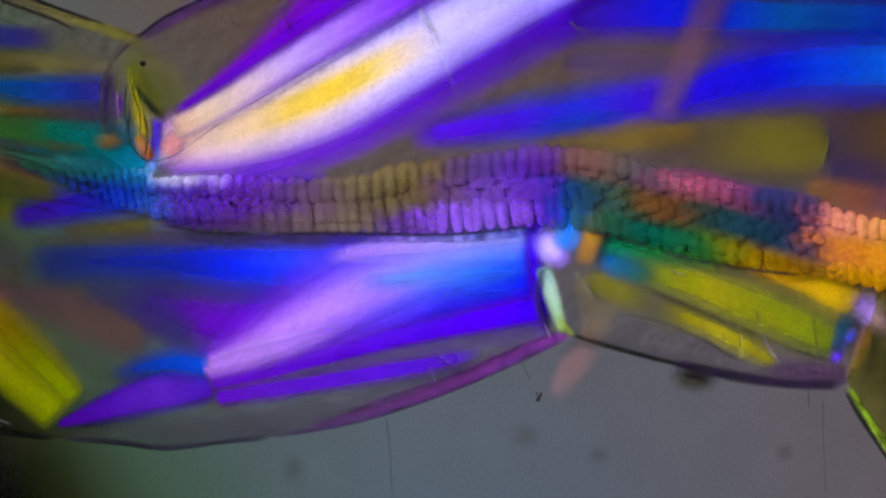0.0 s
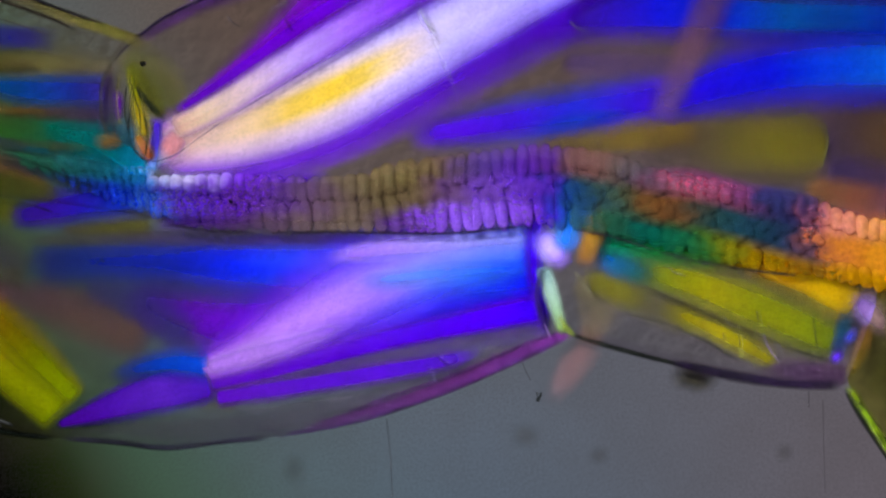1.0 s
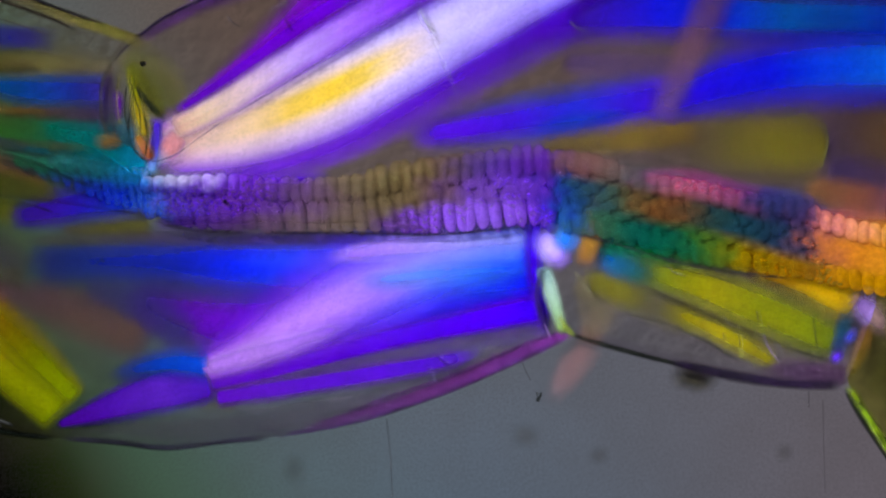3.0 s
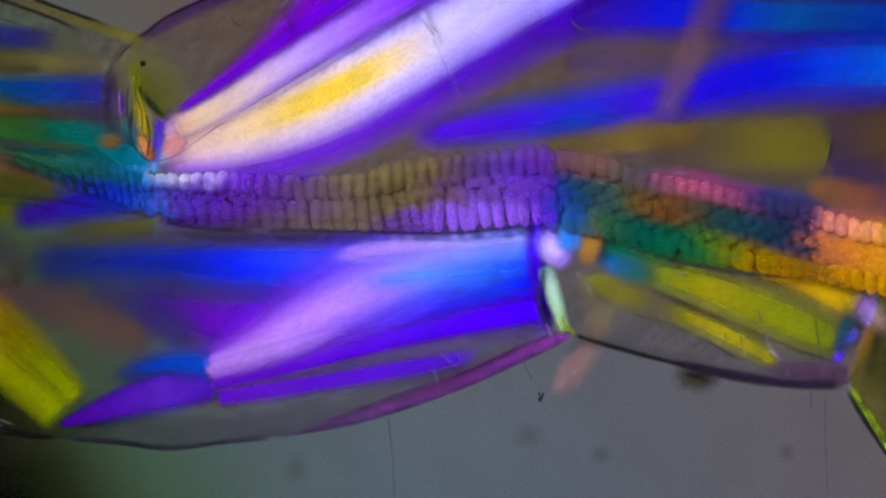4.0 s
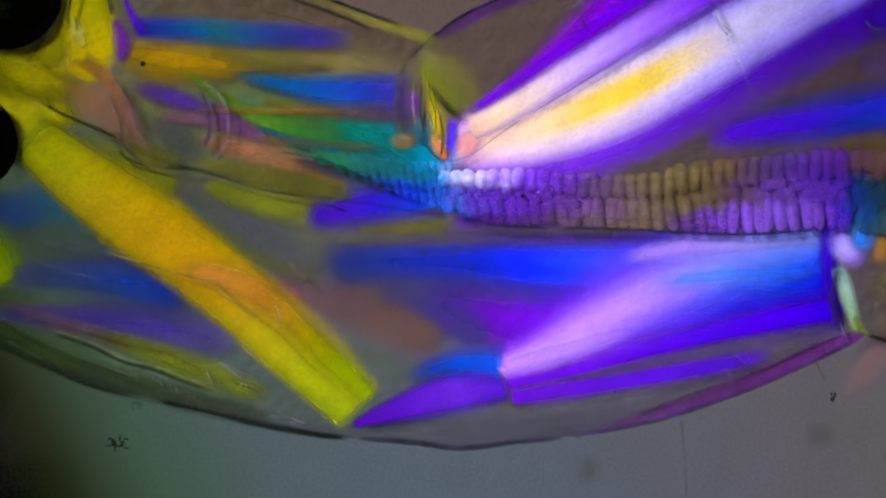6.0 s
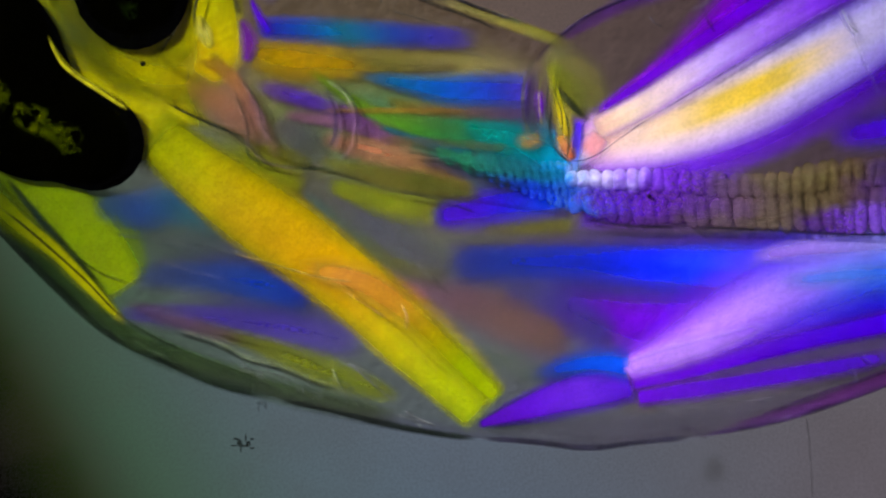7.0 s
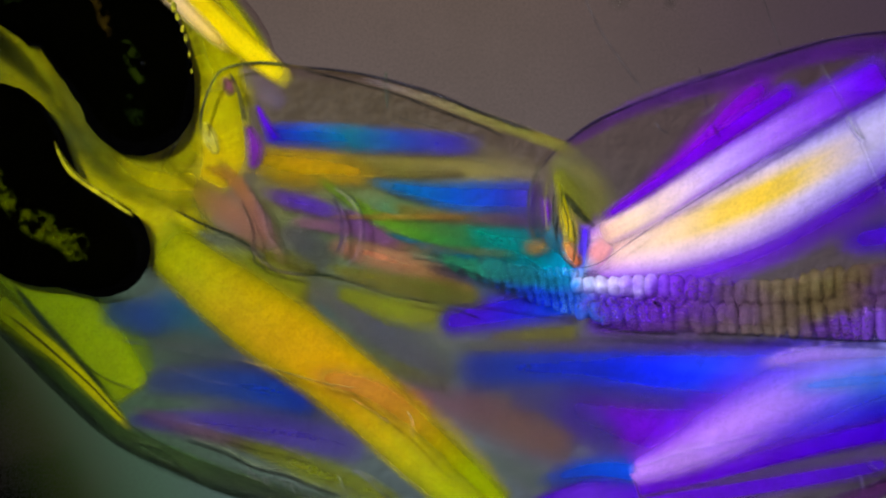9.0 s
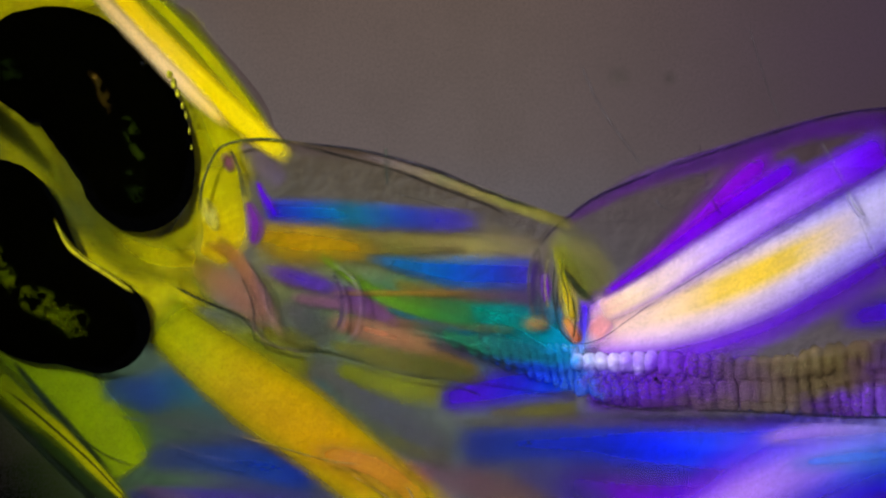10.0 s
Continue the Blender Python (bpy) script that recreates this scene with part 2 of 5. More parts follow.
def hue_name(core):
    """The plain name of a bundle's main colour."""
    cols = [c[1] if len(c) == 2 else c for c in core]
    r, g, b = [sum(c[i] for c in cols) / len(cols) / 255 for i in range(3)]
    h, l, sat = colorsys.rgb_to_hls(r, g, b)
    if sat < 0.22:
        return "greyish"
    if l > 0.72:
        return "pale lilac" if b > g else "pale cream and yellow"
    for top, word in ((0.05, "reddish"), (0.11, "orange"), (0.19, "yellow"), (0.24, "yellow-green"), (0.42, "green"), (0.56, "teal"), (0.69, "blue"), (0.80, "violet"), (0.95, "mauve"), (1.01, "reddish")):
        if h < top:
            return word


def muscle(pts, z, core, mid=None, edge=None, base=A, alpha=0.95, soft=0.45, ends=(0.08, 0.08), flat=0.09, name="muscle", label="", cap=0.0, axis=None):
    p = [np.array(q, float) for q in pts]
    run = sum(np.linalg.norm(p[i + 1][:2] - p[i][:2]) for i in range(len(p) - 1))
    ext = [min(max(e * run, 5), 36) for e in ends]
    a, b = p[0] - p[1], p[-1] - p[-2]
    p[0] = np.array((*(p[0][:2] + a[:2] / np.linalg.norm(a[:2]) * ext[0]), p[0][2]))
    p[-1] = np.array((*(p[-1][:2] + b[:2] / np.linalg.norm(b[:2]) * ext[1]), p[-1][2]))
    full = run + sum(ext)
    fade = (0.1 * ext[0] / full, 2 * ext[0] / full, 0.1 * ext[1] / full, 2 * ext[1] / full)
    rows = [(x, y, zz, w * WIDE) for x, y, zz, w in rows_of([tuple(q) for q in p], base, z, 8 * (len(p) - 1))]
    return part(name, tube(name, rows, fibre(core, mid, edge, alpha, soft, fade, deep=0.45 * min(1.0, (34 / max(q[2] for q in p)) ** 3), axis=axis), flat=flat, cap=cap, thick=3, belly=26), larva,
                label or (hue_name(core) + " translucent muscle bundle" if name == "muscle" else ""))


line_mats = {}


def line(pts, colour, hw=2.0, z=52, base=A, alpha=0.85, name="crease"):
    key = (colour, alpha)
    if key not in line_mats:
        line_mats[key] = plain(colour, alpha, 25, 0.3, soft=0.85)
    p = [(x, y, 1.5 * hw * (0.7 + 0.6 * ((i * 37 + int(x)) % 10) / 10)) for i, (x, y) in enumerate(pts)]
    return part(name, tube(name, rows_of(p, base, z, 10 * (len(p) - 1)), line_mats[key], ring=8, flat=0.6), larva)


def shell(top, bottom, mat, thick, n=60, ring=11, base=A):
    """A body segment: a flattened closed vault between its two margins."""
    a = spline([(x - base[0], y - base[1]) for x, y in top], n)
    b = spline([(x - base[0], y - base[1]) for x, y in bottom], n)
    verts, faces, uvs = [], [], []
    R = 2 * ring
    for i in range(n + 1):
        end = math.sqrt(max(0.02, 1 - (abs(2 * i / n - 1)) ** 6))
        for j in range(R):
            g = 2 * math.pi * j / R
            c, s = math.cos(g), math.sin(g)
            p = a[i] * (1 + c) / 2 + b[i] * (1 - c) / 2
            verts.append(at(p[0], p[1], s * thick * end - 4))
            uvs.append((i / n, (c + 1) / 2))
    for i in range(n):
        for j in range(R):
            q = (j + 1) % R
            faces.append((i * R + j, (i + 1) * R + j, (i + 1) * R + q, i * R + q))
    return part("body_wall", mesh("body_wall", verts, faces, uvs, mat), larva)


wall = cuticle((0.89, 0.86, 0.845), (0.82, 0.78, 0.80), front=(0.885, 0.885, 0.80))
hind_wall = cuticle((0.89, 0.86, 0.845), (0.82, 0.78, 0.80))
shell([(-800, -480), (-466, -330), (-379, -252), (-291, -150), (-250, -74), (-116, -55), (4, -23), (94, 12), (180, 40), (244, 62), (304, 22), (414, -23), (544, -66), (644, -98), (744, -123), (880, -138), (1003, -120)],
      [(-800, 350), (-756, 398), (-656, 498), (-556, 588), (-456, 640), (-256, 704), (-56, 748), (104, 776), (294, 792), (544, 764), (694, 727), (812, 688), (900, 645), (1003, 596)], wall, 68)
shell([(1000, -120), (1200, -110), (1500, -60), (1750, 20)],
      [(1003, 594), (1070, 610), (1180, 640), (1300, 666), (1400, 681), (1499, 680)], hind_wall, 62)
shell([(1500, 670), (1540, 560), (1600, 400), (1760, 300)], [(1502, 680), (1540, 745), (1575, 800), (1650, 900)],
      cuticle((0.85, 0.85, 0.45), (0.7, 0.8, 0.2)), 50, 24)
shell([(-400, -20), (-385, -55), (-356, -68), (-286, -76), (-236, -73), (-116, -55), (4, -23), (94, 12), (244, 62)],
      [(-400, 40), (-430, 120), (-440, 180), (-406, 205), (-316, 245), (-236, 290), (-56, 330), (104, 362), (264, 385)], cuticle((0.985, 0.97, 0.90), (0.84, 0.8, 0.58)), 60)

# muscles of the large segment: the bright oblique pair
muscle([(290, 262, 46), (420, 228, 80), (560, 174, 94), (700, 104, 88), (860, 14, 82), (1100, -110, 74)], 20,
       [(0, (250, 190, 180)), (0.1, (248, 212, 200)), (0.2, (250, 218, 198)), (0.35, (250, 220, 190)), (0.48, (244, 224, 220)), (0.62, (222, 208, 255)), (1, (150, 125, 250))],
       [(0, (240, 185, 215)), (0.15, (244, 212, 220)), (0.32, (236, 212, 232)), (0.5, (212, 192, 255)), (1, (155, 125, 252))],
       [(0, (180, 110, 245)), (0.25, (140, 62, 230)), (0.5, (100, 26, 205)), (0.75, (82, 14, 185)), (1, (62, 5, 160))], soft=0.38, ends=(0.03, 0.02),
       axis=[(0, (250, 190, 180)), (0.12, (250, 216, 190)), (0.2, (253, 216, 160)), (0.27, (253, 212, 95)), (0.36, (254, 212, 72)), (0.43, (254, 216, 100)), (0.5, (250, 222, 180)), (0.6, (232, 214, 250)), (1, (150, 125, 250))])

muscle([(310, 228, 22), (385, 190, 27), (475, 131, 32), (574, 71, 33), (690, 4, 36), (812, -60, 34)], 32,
       [(0, (255, 200, 170)), (0.12, (255, 222, 180)), (0.26, (245, 214, 215)), (0.42, (215, 176, 245)), (0.6, (185, 125, 248)), (0.75, (150, 70, 235)), (0.88, (110, 15, 215)), (1, (95, 12, 160))], None,
       [(0, (250, 205, 200)), (0.2, (225, 180, 225)), (0.35, (185, 120, 235)), (0.55, (140, 55, 222)), (1, (88, 12, 180))], soft=0.45, ends=(0.03, 0.04))

line([(400, 212), (473, 168), (574, 106), (675, 44), (760, -6)], (98, 62, 150), 2.2, 48, alpha=0.4)
muscle([(318, 204, 10), (420, 132, 30), (500, 62, 40), (560, -4, 36), (602, -44, 18)], 12,
       [(100, 20, 130), (128, 18, 170), (128, 10, 180), (112, 8, 170)], None, [(85, 40, 95), (95, 28, 115)], soft=0.7)
muscle([(272, 285, 18), (298, 264, 28), (318, 240, 20)], 24, [(120, 190, 230), (240, 160, 160), (250, 170, 170)], None, [(150, 80, 220), (240, 190, 230)], soft=0.9, ends=(0.06, 0.06))

muscle([(400, 318, 12), (560, 268, 32), (700, 200, 40), (840, 120, 46), (1010, 26, 48)], 14, [(118, 48, 200), (112, 36, 190), (98, 28, 175), (80, 18, 158), (64, 14, 142)], alpha=0.8, soft=0.9, ends=(0.1, 0.03))
muscle([(316, 196, 7), (400, 141, 14), (480, 84, 18), (560, 29, 20), (650, -30, 20)], 36, [(100, 12, 165), (112, 8, 188), (112, 8, 190), (96, 8, 175)], alpha=0.9, soft=0.6, ends=(0.05, 0.05))

# upper far muscles
muscle([(930, 22, 56), (1150, 18, 52), (1350, 28, 48), (1620, 36, 52)], -10,
       [(70, 14, 148), (52, 14, 150), (14, 18, 186), (2, 34, 186), (0, 80, 152), (0, 68, 155), (0, 40, 176)], None, [(62, 15, 130), (10, 22, 152)], soft=0.5)
muscle([(940, -70, 50), (1150, -75, 40), (1400, -50, 40), (1620, -40, 40)], -14, [(60, 10, 160), (20, 30, 170), (10, 40, 160)], soft=0.5)
muscle([(1160, 194, 18), (1250, 156, 52), (1400, 124, 63), (1620, 112, 66)], -6,
       [(60, 14, 165), (28, 8, 184), (4, 18, 196), (0, 70, 208), (0, 112, 210)], None, [(44, 10, 162), (6, 10, 188)], soft=0.65, ends=(0.1, 0.02))
muscle([(742, 240, 26), (880, 218, 42), (1040, 194, 48), (1190, 170, 50)], -12,
       [(82, 24, 158), (74, 10, 180), (58, 14, 178), (30, 38, 176), (50, 16, 176), (66, 18, 168)], None, [(80, 40, 125), (26, 50, 140), (66, 30, 145)], soft=0.7, alpha=0.92, ends=(0.18, 0.08))
muscle([(1268, -20, 34), (1226, 80, 32), (1172, 204, 24)], 14, [(100, 66, 86), (126, 86, 102), (118, 85, 145)], alpha=0.42, soft=0.98)
muscle([(1000, 110, 22), (1100, 112, 26), (1190, 112, 18)], -18, [(85, 60, 110), (95, 70, 100)], alpha=0.5, soft=0.8)
muscle([(960, 258, 14), (1060, 250, 24), (1150, 236, 32), (1230, 232, 22)], -8, [(95, 78, 45), (120, 100, 22), (118, 92, 30)], alpha=0.6, soft=0.8)
muscle([(1150, 244, 34), (1230, 249, 56), (1310, 253, 66), (1390, 256, 70), (1462, 260, 68)], -20, [(82, 68, 66), (88, 74, 58), (104, 94, 32), (120, 110, 16), (122, 112, 18)], None, [(80, 66, 66), (92, 82, 45), (104, 96, 32)], alpha=0.62, soft=0.6, ends=(0.3, 0.001), cap=0.17)
muscle([(1455, 260, 40), (1520, 240, 70), (1620, 240, 80)], -46, [(70, 55, 85), (92, 70, 50), (110, 85, 20)], alpha=0.7, soft=0.8)
muscle([(1470, 300, 20), (1530, 310, 34), (1600, 320, 30)], -34, [(60, 45, 95), (80, 55, 90)], alpha=0.5, soft=0.9)
muscle([(1430, 335, 24), (1490, 345, 30), (1560, 362, 34), (1620, 370, 30)], -28, [(140, 100, 48), (155, 92, 62), (95, 60, 110)], alpha=0.65, soft=0.85)

muscle([(950, 230, 8), (1020, 214, 14), (1095, 202, 8)], -4, [(40, 30, 175), (15, 66, 185), (35, 30, 175)], alpha=0.5, soft=0.95, ends=(0.3, 0.3))

# lower half of the large segment
muscle([(62, 465, 40), (250, 463, 48), (420, 470, 56), (600, 480, 66), (780, 472, 76), (958, 466, 86)], -10,
       [(0, (45, 50, 105)), (0.12, (28, 44, 122)), (0.3, (16, 34, 155)), (0.42, (8, 36, 225)), (0.52, (36, 66, 240)), (0.64, (72, 100, 248)), (0.76, (66, 120, 245)), (0.86, (28, 85, 232)), (0.94, (10, 26, 215)), (1, (10, 8, 195))],
       None, [(0, (60, 55, 95)), (0.3, (32, 26, 128)), (0.6, (38, 18, 205)), (0.9, (8, 10, 205)), (1, (40, 0, 165))], soft=0.85, ends=(0.2, 0.015))
muscle([(235, 530, 30), (320, 555, 60), (420, 575, 76), (600, 575, 76), (780, 556, 64), (970, 535, 54)], -32,
       [(66, 40, 115), (100, 10, 170), (110, 12, 208), (100, 10, 220), (78, 2, 215), (54, 0, 200)], None, [(85, 35, 130), (92, 8, 195)], soft=0.8, ends=(0.1, 0.015))
muscle([(362, 654, 28), (450, 614, 54), (530, 572, 82), (610, 530, 100), (700, 490, 100), (800, 462, 80), (935, 436, 44)], 2,
       [(205, 140, 252), (210, 148, 255), (204, 145, 255), (178, 135, 252), (148, 138, 252), (110, 140, 250), (55, 98, 238)],
       [(190, 112, 250), (184, 104, 252), (158, 92, 248), (122, 86, 245), (96, 100, 248), (62, 105, 245), (30, 66, 232)], [(135, 40, 215), (122, 32, 218), (104, 26, 220), (72, 44, 228), (40, 66, 235), (20, 45, 230)], alpha=0.95, soft=0.8, ends=(0.012, 0.12))
muscle([(600, 454, 10), (690, 438, 22), (790, 430, 24), (930, 420, 18)], 12, [(190, 140, 255), (208, 165, 255), (190, 175, 255), (160, 170, 255)], alpha=0.62, soft=0.98, ends=(0.25, 0.05))
muscle([(650, 498, 12), (760, 486, 24), (860, 478, 24), (932, 470, 14)], 9, [(90, 130, 250), (90, 155, 248), (60, 125, 248), (20, 60, 240)], alpha=0.6, soft=0.95, ends=(0.25, 0.1))
muscle([(366, 652, 16), (440, 630, 24), (530, 604, 20), (610, 576, 8)], 9, [(215, 155, 255), (220, 165, 255), (200, 145, 255), (150, 80, 250)], alpha=0.6, soft=0.95, ends=(0.05, 0.3))
muscle([(372, 680, 16), (520, 645, 21), (700, 598, 22), (850, 567, 26), (968, 544, 28)], -8,
       [(112, 12, 198), (104, 8, 202), (92, 4, 206), (78, 2, 210), (56, 2, 208)], None, [(104, 28, 168), (92, 14, 172), (70, 6, 180)], soft=0.5, ends=(0.02, 0.02))
muscle([(384, 704, 17), (480, 690, 21), (560, 678, 20), (700, 655, 20), (790, 638, 17), (826, 629, 9)], 0, [(106, 20, 192), (100, 14, 195), (92, 12, 195), (84, 14, 188), (86, 36, 162)], None, [(98, 42, 150), (88, 38, 148)], alpha=0.9, soft=0.5, ends=(0.01, 0.12))
muscle([(104, 752, 5), (190, 722, 26), (290, 690, 40), (370, 668, 42)], -4, [(84, 16, 155), (94, 18, 182), (106, 42, 196), (86, 20, 185)], None, [(66, 16, 140), (78, 20, 172)], soft=0.3, ends=(0.02, 0.04))
muscle([(212, 662, 10), (290, 644, 27), (368, 648, 31)], 2, [(50, 55, 115), (10, 65, 170), (0, 90, 215)], None, [(45, 50, 120), (30, 55, 180)], soft=0.8, ends=(0.25, 0.02))
# greyish strip laid over the violet bands as the gap between them
muscle([(500, 667, 4), (600, 646, 7), (720, 623, 9), (850, 599, 10), (950, 581, 9)], 8, [(100, 78, 125), (102, 86, 110), (98, 84, 100), (96, 80, 102)], alpha=0.4, soft=0.85, ends=(0.2, 0.1))
muscle([(330, 712, 10), (372, 702, 26), (420, 720, 12)], -12, [(100, 90, 60), (110, 95, 70)], alpha=0.5, soft=0.7)
muscle([(-50, 505, 24), (60, 532, 36), (160, 566, 42), (248, 606, 30)], -14, [(105, 82, 95), (112, 76, 90), (120, 88, 74), (122, 92, 66)], alpha=0.55, soft=0.7, ends=(0.3, 0.08))
muscle([(150, 520, 22), (260, 545, 40), (330, 600, 30)], -20, [(65, 60, 100), (65, 55, 125), (60, 60, 120)], alpha=0.6, soft=0.8)
muscle([(90, 620, 16), (180, 655, 30), (240, 680, 20)], -22, [(95, 105, 85), (90, 100, 80)], alpha=0.35, soft=0.9)
muscle([(60, 425, 8), (250, 420, 14), (450, 422, 12), (640, 420, 10)], -2, [(95, 95, 70), (100, 88, 90), (85, 50, 150), (90, 60, 150)], alpha=0.5, soft=0.8)

muscle([(110, 748, 16), (300, 760, 28), (500, 742, 26), (700, 694, 22), (920, 618, 18)], -26, [(92, 90, 92), (92, 86, 96), (94, 86, 98), (94, 84, 98)], alpha=0.5, soft=0.6, name="cuticle_fold")

# the joint between the two large segments
muscle([(955, 330, 24), (950, 400, 22), (945, 480, 16), (962, 580, 8)], 14, [(95, 15, 190), (70, 10, 200), (60, 10, 180), (70, 30, 110)], alpha=0.8, soft=0.7)
muscle([(985, 290, 20), (996, 350, 26), (1006, 395, 28), (996, 440, 18)], 40, [(20, 40, 140), (15, 70, 165), (10, 120, 200), (60, 130, 230)], alpha=0.7, soft=0.8)
muscle([(956, 414, 14), (974, 438, 26), (996, 462, 14)], 22, [(110, 90, 230), (210, 178, 255), (140, 80, 215)], alpha=0.9, soft=0.98, ends=(0.35, 0.3))
muscle([(962, 476, 13), (974, 515, 14), (986, 555, 11), (994, 586, 7)], 24, [(120, 150, 150), (172, 198, 172), (158, 186, 145), (130, 150, 40)], soft=0.6, name="tendon")
muscle([(990, 560, 5), (1000, 578, 6), (1016, 594, 3)], 26, [(140, 155, 100), (128, 138, 50), (105, 112, 40)], alpha=0.8, soft=0.6, name="tendon")
muscle([(1050, 356, 16), (1048, 410, 20), (1032, 462, 14)], 40, [(130, 125, 25), (180, 130, 25), (160, 105, 45)], alpha=0.7, soft=0.75, ends=(0.3, 0.15))
muscle([(1020, 500, 14), (1060, 540, 40), (1040, 600, 14)], -24, [(115, 105, 60), (125, 112, 70), (120, 100, 70)], alpha=0.35, soft=0.8)
muscle([(1046, 592, 22), (1018, 644, 28), (984, 694, 14)], -40, [(150, 104, 92), (150, 104, 96), (125, 98, 100)], alpha=0.34, soft=0.98, ends=(0.3, 0.3), name="shed_skin")

# second large segment
muscle([(985, 330, 46), (1090, 360, 62), (1240, 395, 62), (1440, 420, 60)], -4,
       [(20, 40, 130), (12, 80, 105), (10, 105, 90), (15, 105, 100), (60, 75, 110)], None, [(70, 60, 110), (35, 95, 60), (60, 70, 90)], soft=0.4)
muscle([(1060, 425, 24), (1160, 430, 34), (1270, 440, 34), (1340, 460, 18)], 2, [(15, 110, 90), (15, 125, 60), (60, 135, 25), (150, 145, 15)], soft=0.5)
muscle([(1130, 318, 14), (1210, 326, 26), (1290, 342, 24), (1370, 352, 14)], 4, [(95, 65, 100), (142, 62, 105), (130, 58, 115), (80, 55, 120)], soft=0.6)
muscle([(1100, 350, 12), (1170, 362, 16), (1240, 372, 10)], 6, [(120, 95, 35), (140, 85, 30), (90, 80, 40)], alpha=0.8, soft=0.7)
muscle([(1340, 352, 22), (1400, 372, 34), (1450, 398, 30)], 5, [(65, 60, 130), (60, 65, 130), (110, 60, 130)], alpha=0.85, soft=0.6)
muscle([(1434, 392, 20), (1490, 418, 44), (1620, 440, 56)], 8, [(200, 100, 105), (215, 125, 80), (205, 145, 25), (195, 138, 10)], None, [(190, 90, 110), (190, 120, 30)], soft=0.35, ends=(0.06, 0.02))
muscle([(1280, 462, 12), (1380, 462, 22), (1480, 466, 32), (1620, 500, 40)], 3, [(150, 128, 10), (180, 132, 10), (178, 125, 15), (170, 128, 10)], soft=0.4)
muscle([(1056, 444, 18), (1086, 460, 28), (1122, 478, 24), (1154, 490, 16)], -3, [(10, 85, 140), (12, 92, 148), (30, 100, 100), (90, 112, 40)], alpha=0.85, soft=0.75, ends=(0.2, 0.2))
muscle([(1128, 476, 28), (1230, 502, 44), (1330, 541, 52), (1420, 578, 50), (1486, 610, 30)], -4,
       [(60, 100, 60), (128, 132, 20), (150, 142, 12), (140, 142, 12), (134, 142, 14), (108, 128, 28)], None, [(80, 96, 50), (118, 112, 26), (122, 118, 22), (95, 108, 30)], soft=0.62, ends=(0.16, 0.06))
muscle([(1330, 474, 14), (1410, 490, 32), (1476, 516, 42), (1514, 540, 32)], 8, [(160, 118, 45), (198, 152, 8), (206, 166, 6), (196, 162, 8)], None, [(145, 118, 30), (172, 146, 12)], soft=0.5, ends=(0.15, 0.05), alpha=1.0)
muscle([(1044, 492, 16), (1080, 508, 26), (1140, 534, 26)], -6, [(112, 106, 40), (126, 118, 24), (108, 102, 50)], alpha=0.8, soft=0.85, ends=(0.2, 0.3))
muscle([(1110, 522, 24), (1165, 546, 30), (1225, 572, 26)], -9, [(100, 94, 70), (102, 96, 66), (120, 110, 45)], alpha=0.65, soft=0.85, ends=(0.2, 0.2))
muscle([(1180, 546, 16), (1250, 576, 25), (1310, 606, 26), (1370, 642, 15)], -5, [(112, 104, 50), (146, 134, 20), (168, 154, 10), (164, 152, 12), (150, 140, 18)], None, [(108, 102, 45), (130, 122, 25), (120, 114, 30)], alpha=0.85, soft=0.75, ends=(0.2, 0.06))
muscle([(1498, 550, 10), (1490, 590, 15), (1480, 628, 11)], 12, [(40, 85, 90), (20, 84, 105), (70, 50, 150)], alpha=0.7, soft=0.98, ends=(0.4, 0.3))
muscle([(1516, 528, 12), (1542, 556, 24), (1568, 584, 12)], 14, [(120, 75, 150), (188, 148, 222), (140, 105, 165)], soft=0.98, ends=(0.3, 0.3), alpha=0.85)
muscle([(1536, 580, 9), (1522, 622, 14), (1502, 664, 7)], 16, [(170, 112, 100), (150, 112, 75), (110, 100, 50)], alpha=0.65, soft=0.95, ends=(0.2, 0.15))
muscle([(1515, 560, 30), (1570, 640, 60), (1640, 720, 60)], -30, [(75, 60, 90), (80, 75, 55), (85, 85, 40)], alpha=0.6, soft=0.7)

# front end: the long yellow muscle and its neighbours
muscle([(288, 236, 40), (345, 290, 56), (450, 369, 67), (550, 440, 66), (640, 512, 62), (740, 606, 58), (868, 722, 50)], 6,
       [(152, 156, 0), (180, 174, 0), (198, 166, 0), (202, 156, 0), (202, 150, 2), (200, 158, 2), (196, 178, 0), (180, 184, 0), (164, 176, 2)],
       None, [(118, 124, 5), (150, 138, 5), (168, 140, 5), (170, 140, 8), (160, 150, 5), (140, 150, 8)], L, soft=0.17, ends=(0.1, 0.02))
muscle([(560, 478, 16), (660, 504, 36), (752, 570, 38), (826, 640, 36), (890, 704, 22)], 10,
       [(202, 144, 30), (202, 134, 62), (194, 130, 44), (168, 140, 12), (152, 162, 4), (162, 174, 4)], None, [(200, 142, 40), (190, 140, 20), (160, 160, 6)], L, soft=0.7, ends=(0.3, 0.02), alpha=0.85)
line([(606, 494), (669, 543), (731, 593), (780, 643), (815, 668)], (120, 90, 14), 2.0, 24, L, 0.16)


muscle([(10, 262, 70), (120, 362, 74), (186, 438, 66), (236, 508, 48)], -8, [(110, 124, 6), (136, 156, 4), (146, 164, 4), (152, 166, 6)], None, [(88, 108, 10), (116, 138, 10)], L, 0.95, 0.35, (0.02, 0.03))
